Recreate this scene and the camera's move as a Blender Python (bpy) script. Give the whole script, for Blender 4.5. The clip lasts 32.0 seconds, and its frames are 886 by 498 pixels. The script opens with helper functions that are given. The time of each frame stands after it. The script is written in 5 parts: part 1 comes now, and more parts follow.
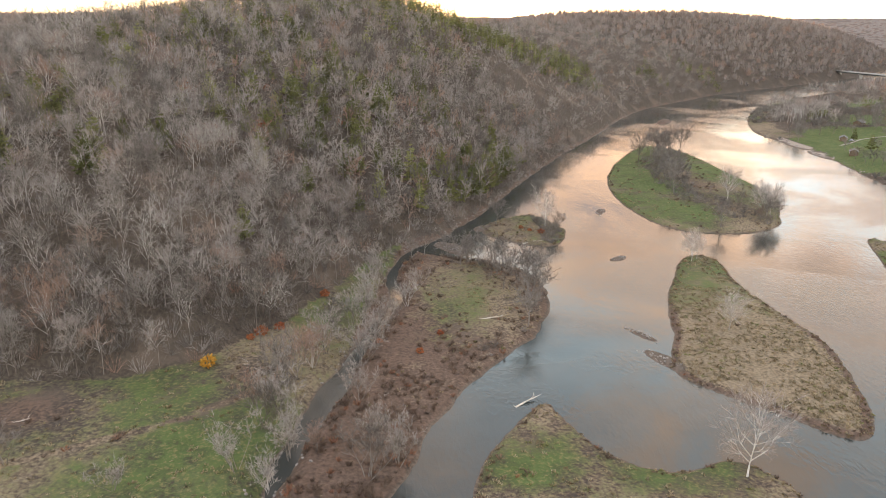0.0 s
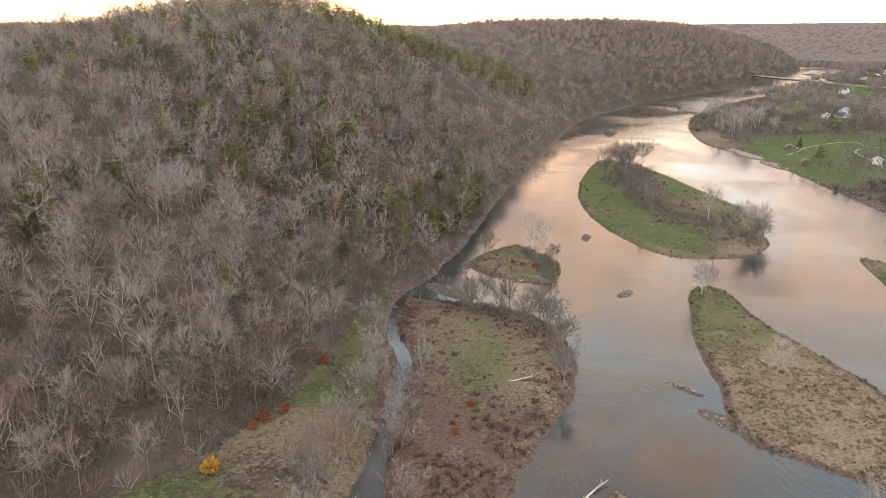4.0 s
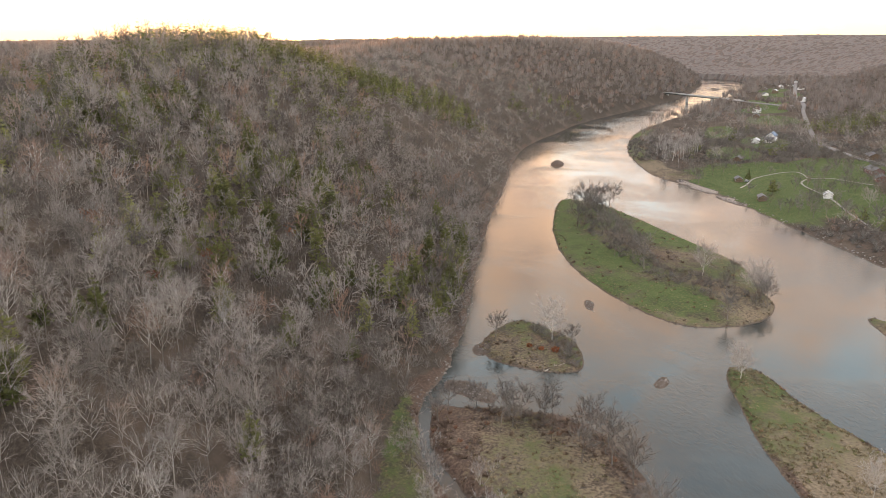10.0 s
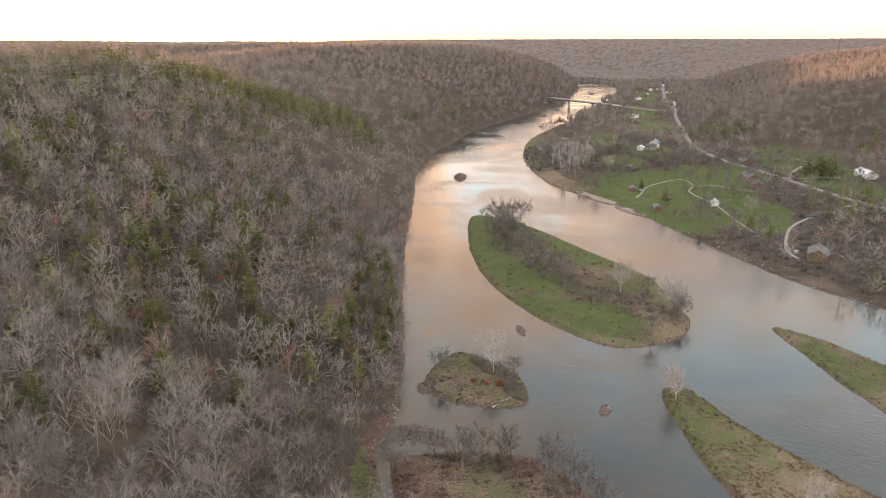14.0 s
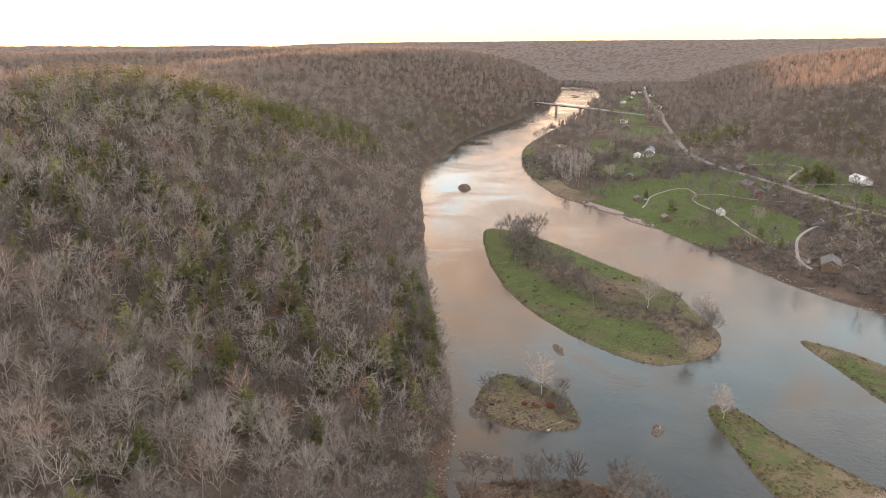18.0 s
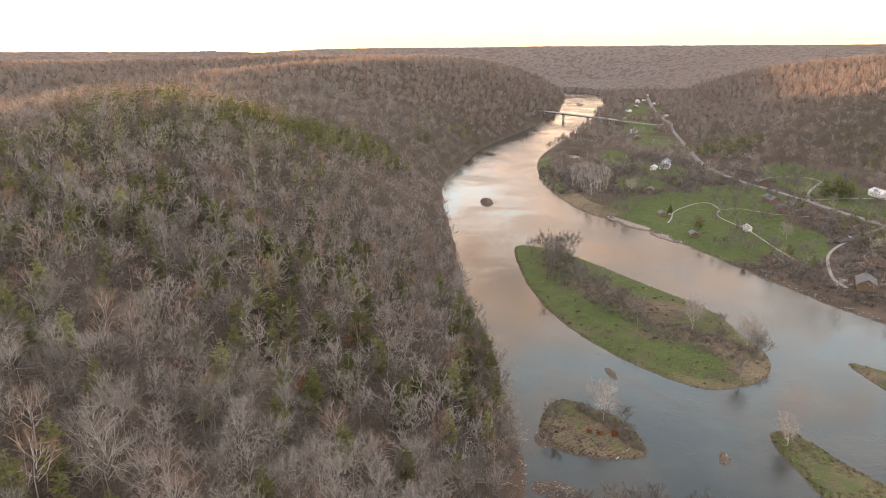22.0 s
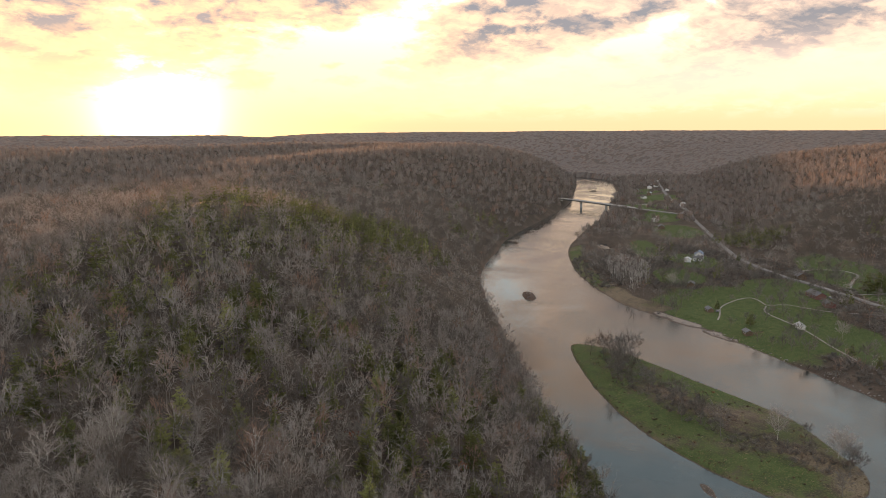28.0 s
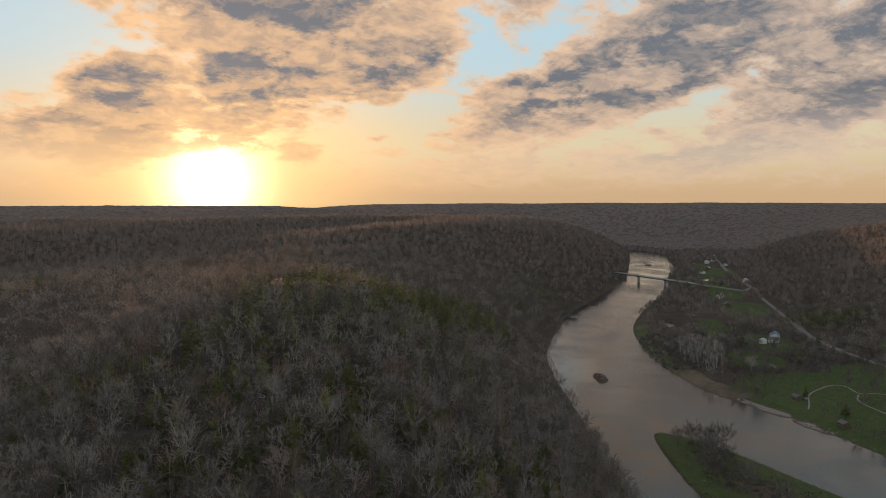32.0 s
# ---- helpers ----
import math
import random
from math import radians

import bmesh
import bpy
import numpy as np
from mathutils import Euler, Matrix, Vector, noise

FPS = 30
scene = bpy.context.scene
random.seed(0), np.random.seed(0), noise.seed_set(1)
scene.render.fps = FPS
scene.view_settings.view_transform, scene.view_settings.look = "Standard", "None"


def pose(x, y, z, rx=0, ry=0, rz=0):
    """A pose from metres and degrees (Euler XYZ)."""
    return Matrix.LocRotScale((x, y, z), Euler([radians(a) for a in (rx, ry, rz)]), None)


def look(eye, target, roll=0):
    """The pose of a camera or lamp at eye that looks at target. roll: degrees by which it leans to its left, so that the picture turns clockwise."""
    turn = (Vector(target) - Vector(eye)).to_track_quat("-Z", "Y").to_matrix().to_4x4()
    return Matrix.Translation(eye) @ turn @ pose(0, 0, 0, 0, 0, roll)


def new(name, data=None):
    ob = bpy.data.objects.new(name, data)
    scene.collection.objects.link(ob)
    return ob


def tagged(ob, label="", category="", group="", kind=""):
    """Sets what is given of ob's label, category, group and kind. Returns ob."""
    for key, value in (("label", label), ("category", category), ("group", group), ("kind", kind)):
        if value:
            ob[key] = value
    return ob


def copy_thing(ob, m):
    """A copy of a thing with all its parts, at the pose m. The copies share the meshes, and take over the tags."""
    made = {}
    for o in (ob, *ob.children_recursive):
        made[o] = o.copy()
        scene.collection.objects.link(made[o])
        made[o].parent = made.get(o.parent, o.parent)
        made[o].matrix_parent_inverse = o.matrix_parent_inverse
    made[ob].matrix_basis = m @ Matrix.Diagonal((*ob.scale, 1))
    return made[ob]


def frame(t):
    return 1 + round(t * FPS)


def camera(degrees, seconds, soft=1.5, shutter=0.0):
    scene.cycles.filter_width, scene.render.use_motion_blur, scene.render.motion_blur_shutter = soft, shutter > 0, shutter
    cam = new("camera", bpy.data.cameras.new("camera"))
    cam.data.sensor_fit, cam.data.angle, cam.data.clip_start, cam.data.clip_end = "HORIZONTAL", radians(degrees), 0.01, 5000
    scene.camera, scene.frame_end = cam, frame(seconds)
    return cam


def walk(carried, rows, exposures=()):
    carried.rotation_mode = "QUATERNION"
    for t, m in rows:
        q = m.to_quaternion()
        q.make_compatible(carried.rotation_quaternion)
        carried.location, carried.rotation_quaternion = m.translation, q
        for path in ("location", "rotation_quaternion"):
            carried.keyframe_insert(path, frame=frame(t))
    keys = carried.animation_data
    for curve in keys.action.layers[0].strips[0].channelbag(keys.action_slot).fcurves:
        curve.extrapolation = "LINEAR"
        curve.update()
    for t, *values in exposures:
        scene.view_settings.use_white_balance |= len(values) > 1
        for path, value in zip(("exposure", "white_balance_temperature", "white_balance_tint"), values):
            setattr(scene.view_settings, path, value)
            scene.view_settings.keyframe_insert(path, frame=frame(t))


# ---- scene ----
cam = camera(66.0, 32.0, soft=0.85)
PATH = [
    (0, (1.423, 2.65, 75.096), (1.449, 4.554, 74.482), 0.2),
    (0.5, (-1.718, 5.748, 75.534), (-1.649, 7.651, 74.923), 0.3),
    (1, (-4.585, 8.864, 76.313), (-4.475, 10.764, 75.701), 0.2),
    (1.5, (-7.876, 11.624, 77.09), (-7.722, 13.521, 76.477), 0.5),
    (2, (-10.861, 13.981, 77.673), (-10.66, 15.876, 77.067), 0.0),
    (2.5, (-13.689, 16.842, 78.13), (-13.452, 18.734, 77.526), -0.0),
    (3, (-15.9, 20.536, 78.705), (-15.66, 22.428, 78.101), -0.2),
    (3.5, (-18.248, 24.138, 79.37), (-18.004, 26.03, 78.768), -0.2),
    (5.5, (-28.119, 38.257, 84.892), (-27.838, 40.147, 84.302), -0.4),
    (6, (-30.24, 41.724, 86.221), (-29.947, 43.613, 85.636), -0.5),
    (6.5, (-32.288, 44.738, 87.581), (-31.983, 46.628, 87.001), -0.7),
    (7, (-34.383, 47.859, 89.222), (-34.065, 49.747, 88.643), -0.8),
    (7.5, (-36.151, 50.881, 90.894), (-35.801, 52.764, 90.315), -0.7),
    (8, (-38.043, 54.242, 92.364), (-37.654, 56.115, 91.783), -0.7),
    (8.5, (-39.947, 57.423, 93.712), (-39.535, 59.294, 93.138), -0.9),
    (9, (-42.013, 60.547, 95.223), (-41.576, 62.411, 94.646), -0.5),
    (9.5, (-44.577, 62.579, 96.663), (-44.108, 64.436, 96.085), -0.4),
    (10, (-47.831, 64.444, 98.264), (-47.318, 66.288, 97.684), -0.2),
    (10.5, (-51.175, 66.225, 99.812), (-50.617, 68.055, 99.228), -0.1),
    (11, (-53.747, 68.37, 101.421), (-53.145, 70.186, 100.837), -0.1),
    (11.5, (-55.476, 70.733, 102.94), (-54.824, 72.531, 102.354), 0.0),
    (12, (-56.363, 72.649, 104.406), (-55.664, 74.43, 103.824), -0.2),
    (12.5, (-57.002, 73.98, 105.977), (-56.247, 75.738, 105.395), -0.1),
    (13, (-58.058, 74.699, 107.23), (-57.256, 76.436, 106.649), -0.1),
    (13.5, (-59.647, 75.332, 108.375), (-58.833, 77.064, 107.795), -0.0),
    (15.5, (-70.472, 78.909, 114.116), (-69.614, 80.618, 113.531), -0.2),
    (16, (-73.257, 80.285, 115.071), (-72.393, 81.992, 114.487), -0.2),
    (16.5, (-75.955, 81.661, 116.072), (-75.086, 83.367, 115.492), -0.4),
    (17, (-78.538, 83.141, 117.111), (-77.665, 84.843, 116.531), -0.4),
    (17.5, (-81.213, 84.853, 118.084), (-80.333, 86.553, 117.504), -0.3),
    (18, (-83.707, 86.326, 119.046), (-82.824, 88.024, 118.467), -0.4),
    (18.5, (-86.072, 87.563, 120.196), (-85.185, 89.259, 119.616), -0.4),
    (19, (-88.593, 88.603, 121.373), (-87.706, 90.299, 120.794), -0.5),
    (19.5, (-91.86, 90.324, 122.489), (-90.966, 92.016, 121.909), -0.3),
    (20, (-94.679, 91.967, 123.659), (-93.781, 93.658, 123.08), -0.3),
    (20.5, (-97.065, 93.265, 124.85), (-96.169, 94.956, 124.27), -0.2),
    (21, (-99.472, 94.282, 125.984), (-98.575, 95.974, 125.406), -0.4),
    (21.5, (-102.267, 96.042, 127.222), (-101.37, 97.733, 126.643), -0.4),
    (22, (-104.948, 97.667, 128.356), (-104.049, 99.36, 127.787), -0.4),
    (22.5, (-107.656, 99.412, 129.462), (-106.756, 101.109, 128.904), -0.3),
    (23, (-110.614, 100.824, 130.511), (-109.713, 102.524, 129.966), -0.4),
    (23.5, (-113.352, 102.221, 131.709), (-112.451, 103.926, 131.181), -0.4),
    (24, (-116.167, 103.844, 132.954), (-115.263, 105.554, 132.448), -0.4),
    (24.5, (-119.084, 105.448, 134.022), (-118.177, 107.163, 133.537), -0.4),
    (25, (-121.791, 106.942, 135.048), (-120.882, 108.662, 134.584), -0.3),
    (25.5, (-124.468, 108.482, 135.949), (-123.555, 110.206, 135.505), -0.2),
    (27.5, (-134.401, 114.74, 141.521), (-133.479, 116.475, 141.15), -0.1),
    (28, (-136.981, 116.583, 142.232), (-136.054, 118.321, 141.885), -0.3),
    (28.5, (-138.867, 117.913, 142.995), (-137.94, 119.655, 142.667), 0.1),
    (29, (-140.413, 119.521, 143.877), (-139.49, 121.269, 143.572), 0.0),
    (29.5, (-141.708, 121.078, 144.886), (-140.8, 122.838, 144.605), 0.0),
    (30, (-143.596, 122.369, 145.9), (-142.717, 124.147, 145.644), 0.0),
    (30.5, (-146.296, 124.395, 146.731), (-145.441, 126.188, 146.501), 0.2),
    (31, (-148.79, 126.841, 147.37), (-147.954, 128.646, 147.164), 0.4),
    (31.5, (-151.185, 129.62, 147.84), (-150.357, 131.432, 147.658), 0.6),
    (32, (-153.637, 132.894, 148.315), (-152.808, 134.708, 148.17), -0.1),
]
walk(cam, [(t, look(eye, target, roll)) for t, eye, target, roll in PATH],
     [(0, 1.65, 7050, 19), (3, 1.6, 7050, 19), (6, 1.5, 7100, 19), (10, 1.44, 7150, 20), (13, 1.42, 7250, 21), (19, 1.44, 7350, 22), (23, 1.44, 7400, 22), (25, 1.28, 7350, 21), (28, 0.48, 7050, 18), (30, -0.05, 6750, 14), (32, -0.56, 6450, 12)])

# ---- light: a low sun behind broken cloud ----
SUN_AZ, SUN_EL = radians(6.0), radians(1.6)
SUN_DIR = Vector((math.sin(SUN_AZ) * math.cos(SUN_EL), math.cos(SUN_AZ) * math.cos(SUN_EL), math.sin(SUN_EL)))
sun = new("sun", bpy.data.lights.new("sun", "SUN"))
sun.data.energy, sun.data.angle, sun.data.color = 4.2, radians(0.6), (1.0, 0.50, 0.22)
sun.matrix_world = look(SUN_DIR * 2000, (0, 0, 0))


class Nodes:
    """A short hand for node trees: add a node, set its inputs, link the rest."""

    def __init__(self, tree):
        self.tree = tree
        tree.nodes.clear()

    def add(self, kind, **ins):
        n = self.tree.nodes.new(kind)
        for k, v in ins.items():
            key = int(k[1:]) if k[0] == "i" and k[1:].isdigit() else k.replace("_", " ")
            sock = n.inputs[key]
            if isinstance(v, bpy.types.NodeSocket):
                self.tree.links.new(v, sock)
            else:
                sock.default_value = v
        return n

    def math(self, op, a, b=0.0, c=0.0, clamp=False):
        n = self.add("ShaderNodeMath", i0=a, i1=b, i2=c)
        n.operation, n.use_clamp = op, clamp
        return n.outputs[0]

    def vec(self, op, a, b=(0, 0, 0)):
        n = self.add("ShaderNodeVectorMath", i0=a, i1=b)
        n.operation = op
        return n

    def mix(self, f, a, b, blend="MIX"):
        n = self.tree.nodes.new("ShaderNodeMix")
        n.data_type, n.blend_type = "RGBA", blend
        for i, v in ((0, f), (6, a), (7, b)):
            if isinstance(v, bpy.types.NodeSocket):
                self.tree.links.new(v, n.inputs[i])
            else:
                n.inputs[i].default_value = v if i == 0 else (*v, 1)[:4]
        return n.outputs[2]

    def smooth(self, v, lo, hi):
        n = self.add("ShaderNodeMapRange", Value=v)
        n.interpolation_type = "SMOOTHSTEP"
        n.inputs[1].default_value, n.inputs[2].default_value = lo, hi
        return n.outputs[0]

    def noise(self, vector, scale, detail=3.0, rough=0.55, distortion=0.0):
        n = self.add("ShaderNodeTexNoise", Vector=vector, Scale=scale, Detail=detail, Roughness=rough, Distortion=distortion)
        return n.outputs[0]

    def attribute(self, name):
        n = self.add("ShaderNodeAttribute")
        n.attribute_name = name
        return n


world = bpy.data.worlds.new("evening_sky")
scene.world = world
world.use_nodes = True
g = Nodes(world.node_tree)
ray = g.add("ShaderNodeTexCoord").outputs["Generated"]
d = g.vec("NORMALIZE", ray).outputs[0]
xyz = g.add("ShaderNodeSeparateXYZ", Vector=d)
up = g.math("MAXIMUM", xyz.outputs[2], 0.0)
air = g.add("ShaderNodeTexSky")
air.sky_type, air.sun_disc, air.sun_elevation, air.sun_rotation = "NISHITA", False, SUN_EL, SUN_AZ
air.air_density, air.dust_density = 1.2, 2.0
sky = air.outputs[0]
SKY = 0.03
clear = g.mix(1.0, sky, (SKY, SKY, SKY), "MULTIPLY")
toward = g.math("MAXIMUM", g.vec("DOT_PRODUCT", d, tuple(SUN_DIR)).outputs[1], 0.0)
# clear air: blue overhead, pale cream lower, peach at the horizon, a wide glow round the sun
el = g.math("MULTIPLY", g.math("ARCSINE", xyz.outputs[2]), 57.2958)
az = g.math("MULTIPLY", g.math("ARCTAN2", xyz.outputs[0], xyz.outputs[1]), 57.2958)
blue = g.mix(g.smooth(el, 0.0, 4.5), (0.90, 0.62, 0.35), (1.00, 0.88, 0.58))
blue = g.mix(g.smooth(el, 4.0, 12.0), blue, (0.68, 0.95, 1.06))
blue = g.mix(g.smooth(el, 18.0, 50.0), blue, (0.32, 0.45, 0.62))
clear = g.mix(1.0, clear, blue, "ADD")
wide = g.math("POWER", toward, 60.0)
tight = g.math("POWER", toward, 650.0)
core = g.math("POWER", toward, 6000.0)
clear = g.mix(g.math("MULTIPLY", wide, 0.75), clear, (2.1, 1.40, 0.55))
clear = g.mix(g.math("MULTIPLY", tight, 0.9), clear, (6.0, 4.6, 2.4))
# broken cloud on a flat layer: its sunward edges glow, thick parts are grey
h = g.math("ADD", up, 0.32)
flat = g.add("ShaderNodeCombineXYZ", X=g.math("DIVIDE", xyz.outputs[0], h), Y=g.math("DIVIDE", xyz.outputs[1], h), Z=5.1).outputs[0]
stir = g.math("MULTIPLY", g.math("SUBTRACT", g.noise(flat, 3.0, 3.0, 0.5), 0.5), 7.0)


def bank(caz, cel, long, short, tilt, amount):
    """A cloud bank or a gap by its place in the sky, in degrees; it runs out softly."""
    c, s = math.cos(radians(tilt)), math.sin(radians(tilt))
    da, de = g.math("SUBTRACT", g.math("ADD", az, stir), caz), g.math("SUBTRACT", g.math("ADD", el, g.math("MULTIPLY", stir, 0.35)), cel)
    u = g.math("ADD", g.math("MULTIPLY", da, c / long), g.math("MULTIPLY", de, s / long))
    v = g.math("ADD", g.math("MULTIPLY", da, -s / short), g.math("MULTIPLY", de, c / short))
    q = g.math("ADD", g.math("MULTIPLY", u, u), g.math("MULTIPLY", v, v))
    return g.math("MULTIPLY", g.math("EXPONENT", g.math("MULTIPLY", q, -1.0)), amount)


BANKS = [(-4.0, 4.6, 7.5, 1.7, 0, 0.34), (-1.5, 8.2, 2.4, 3.0, 0, 0.28), (7.0, 9.5, 3.4, 3.2, 30, 0.14), (11.8, 13.0, 5.0, 3.8, 0, 0.30), (21.0, 10.8, 6.0, 2.6, 20, 0.16),
         (39.0, 10.2, 13.0, 3.2, 24, 0.30), (54.0, 6.4, 9.0, 1.7, 20, 0.26), (55.0, 11.5, 9.0, 2.2, 20, 0.18), (40.0, 3.0, 12.0, 0.7, 3, 0.10), (19.2, 5.1, 1.0, 0.5, 0, 0.16), (12.8, 3.5, 1.6, 0.5, 10, 0.16),
         (30.0, 18.0, 26.0, 3.5, 0, 0.12), (-6.5, 12.0, 4.5, 3.0, 0, -0.20), (20.0, 6.4, 6.0, 1.8, 20, -0.20), (27.0, 14.0, 3.0, 3.0, 60, -0.12), (43.5, 7.0, 5.0, 0.9, 22, -0.12), (6.0, 2.0, 4.5, 1.8, 0, -0.30)]
banks = None
for b in BANKS:
    w = bank(*b)
    banks = w if banks is None else g.math("ADD", banks, w)


def density(v):
    big = g.noise(v, 2.2, 2.0, 0.5, 0.2)
    puff = g.noise(v, 7.5, 10.0, 0.60, 0.25)
    return g.math("ADD", g.math("MULTIPLY", big, 0.40), g.math("MULTIPLY", puff, 0.60))


dens = density(flat)
ahead = density(g.vec("ADD", flat, (0.012, 0.12, 0.0)).outputs[0])
edge = g.smooth(g.math("SUBTRACT", dens, ahead), -0.06, 0.08)
full = g.math("ADD", g.math("ADD", g.math("MULTIPLY", dens, 0.75), 0.145), banks)
shape = g.smooth(full, 0.50, 0.585)
thick = g.math("MULTIPLY", g.smooth(full, 0.53, 0.68), g.math("SUBTRACT", 1.0, g.math("MULTIPLY", edge, 0.6)))
fade = g.math("ADD", g.math("MULTIPLY", g.smooth(el, 1.2, 6.0), 0.45), g.math("MULTIPLY", g.smooth(el, 0.3, 1.6), 0.5))
cover = g.math("MULTIPLY", shape, fade)
near_sun = g.math("POWER", toward, 9.0)
lit = g.mix(near_sun, (1.08, 0.80, 0.58), (1.60, 0.94, 0.44))
dark = g.mix(g.math("POWER", toward, 40.0), (0.23, 0.24, 0.27), (0.38, 0.345, 0.35))
dark = g.mix(g.smooth(el, 8.0, 3.5), dark, g.mix(near_sun, (0.74, 0.61, 0.54), (1.15, 0.70, 0.36)))
curl = g.smooth(g.noise(flat, 16.0, 8.0, 0.62, 0.4), 0.34, 0.66)
thick = g.math("ADD", g.math("MULTIPLY", thick, 0.95), g.math("MULTIPLY", g.math("SUBTRACT", 0.55, curl), 0.35), clamp=True)
cloud = g.mix(thick, lit, dark)
col = g.mix(cover, clear, cloud)
col = g.mix(core, col, (60.0, 40.0, 16.0))
below = g.smooth(xyz.outputs[2], -0.06, 0.0)
col = g.mix(below, (0.10, 0.08, 0.07), col)
back = g.add("ShaderNodeBackground", Color=col, Strength=1.0)
g.tree.links.new(back.outputs[0], g.add("ShaderNodeOutputWorld").inputs[0])

# ---- materials ----


def material(name):
    m = bpy.data.materials.new(name)
    m.use_nodes = True
    return m, Nodes(m.node_tree)


def finish(g, base, rough=0.9, bump=None, amount=0.3, reach=0.2, metal=0.0, ior=1.45, spec=0.3, thin=0.0):
    b = g.add("ShaderNodeBsdfPrincipled", Roughness=rough, Metallic=metal, IOR=ior)
    b.inputs["Specular IOR Level"].default_value = spec
    if isinstance(base, bpy.types.NodeSocket):
        g.tree.links.new(base, b.inputs["Base Color"])
    else:
        b.inputs["Base Color"].default_value = (*base, 1)
    if bump is not None:
        n = g.add("ShaderNodeBump", Strength=amount, Distance=reach, Height=bump)
        g.tree.links.new(n.outputs[0], b.inputs["Normal"])
    out = b.outputs[0]
    if thin:
        leaf = g.add("ShaderNodeBsdfTranslucent", Color=base)
        blend = g.add("ShaderNodeMixShader", Fac=thin)
        g.tree.links.new(out, blend.inputs[1])
        g.tree.links.new(leaf.outputs[0], blend.inputs[2])
        out = blend.outputs[0]
    g.tree.links.new(out, g.add("ShaderNodeOutputMaterial").inputs[0])


def plain(name, a, b, scale=1.5, rough=0.85, bump=0.25, metal=0.0):
    """Two tones mixed by a coarse and a fine grain, with a light relief; each object a little different."""
    m, g = material(name)
    place = g.add("ShaderNodeTexCoord").outputs["Object"]
    n1, n2 = g.noise(place, scale, 3), g.noise(place, scale * 9, 2)
    f = g.math("ADD", g.math("MULTIPLY", n1, 0.65), g.math("MULTIPLY", n2, 0.35))
    own = g.add("ShaderNodeObjectInfo").outputs["Random"]
    f = g.math("ADD", g.smooth(f, 0.35, 0.65), g.math("MULTIPLY", g.math("SUBTRACT", own, 0.5), 0.3), clamp=True)
    finish(g, g.mix(f, a, b), rough, n2, bump, 0.05, metal)
    return m


def tree_material(name, a, b, c, rough=0.95, thin=0.0):
    """Bark or twigs: the tone goes by the tree, with a grain along it."""
    m, g = material(name)
    tint = g.attribute("tint").outputs["Fac"]
    own = g.add("ShaderNodeObjectInfo").outputs["Random"]
    t = g.math("FRACT", g.math("ADD", tint, own))
    place = g.add("ShaderNodeNewGeometry").outputs["Position"]
    grain = g.noise(place, 0.6, 3)
    col = g.mix(g.smooth(t, 0.1, 0.75), a, b)
    col = g.mix(g.smooth(t, 0.86, 0.97), col, c)
    col = g.mix(g.smooth(grain, 0.3, 0.7), g.mix(1.0, col, (0.72, 0.72, 0.72), "MULTIPLY"), col)
    finish(g, col, rough, spec=0.1, thin=thin)
    return m


M_BARK = tree_material("grey_bark", (0.14, 0.12, 0.105), (0.25, 0.225, 0.20), (0.44, 0.415, 0.385))
M_TWIG = tree_material("bare_twigs", (0.15, 0.135, 0.121), (0.36, 0.335, 0.31), (0.31, 0.21, 0.165), thin=0.3)
M_LIMB = tree_material("pale_limbs", (0.24, 0.22, 0.20), (0.50, 0.472, 0.44), (0.62, 0.60, 0.56), thin=0.15)
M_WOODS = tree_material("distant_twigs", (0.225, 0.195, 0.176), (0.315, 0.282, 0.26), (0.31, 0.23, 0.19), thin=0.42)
M_DARK_BARK = tree_material("dark_bark", (0.16, 0.14, 0.122), (0.24, 0.212, 0.19), (0.24, 0.22, 0.20))
M_DARK_TWIG = tree_material("dark_twigs", (0.15, 0.138, 0.126), (0.235, 0.218, 0.20), (0.22, 0.17, 0.14), thin=0.25)
M_PALE = tree_material("white_sycamore_bark", (0.44, 0.415, 0.38), (0.60, 0.58, 0.545), (0.66, 0.64, 0.60))
M_PALE_TWIG = tree_material("pale_twigs", (0.34, 0.30, 0.275), (0.47, 0.43, 0.395), (0.42, 0.37, 0.33), thin=0.25)
M_NEEDLE = tree_material("pine_needles", (0.115, 0.130, 0.052), (0.195, 0.205, 0.085), (0.28, 0.30, 0.12), thin=0.3)
M_SHRUB = tree_material("russet_brush", (0.12, 0.088, 0.068), (0.195, 0.145, 0.112), (0.27, 0.14, 0.09), thin=0.2)
M_TUFT = tree_material("dry_grass", (0.20, 0.165, 0.105), (0.36, 0.30, 0.20), (0.19, 0.20, 0.085), thin=0.3)
M_GOLD = tree_material("golden_leaves", (0.48, 0.25, 0.04), (0.60, 0.33, 0.06), (0.5, 0.22, 0.05))
M_RUST = tree_material("rust_leaves", (0.26, 0.09, 0.04), (0.34, 0.13, 0.06), (0.3, 0.1, 0.05))

M_GROUND, g = material("ground_cover")
place = g.add("ShaderNodeNewGeometry").outputs["Position"]
cov = g.add("ShaderNodeSeparateColor", Color=g.attribute("cover").outputs["Color"])
n_big, n_mid, n_fine = g.noise(place, 0.05, 4), g.noise(place, 0.22, 4, 0.6), g.noise(place, 1.3, 4, 0.65)
patch = g.math("ADD", g.math("MULTIPLY", n_mid, 0.5), g.math("MULTIPLY", n_fine, 0.5))
spread = g.math("MULTIPLY", g.math("SUBTRACT", patch, 0.5), 1.7)
litter = g.mix(g.smooth(n_fine, 0.3, 0.7), (0.043, 0.036, 0.029), (0.088, 0.073, 0.058))
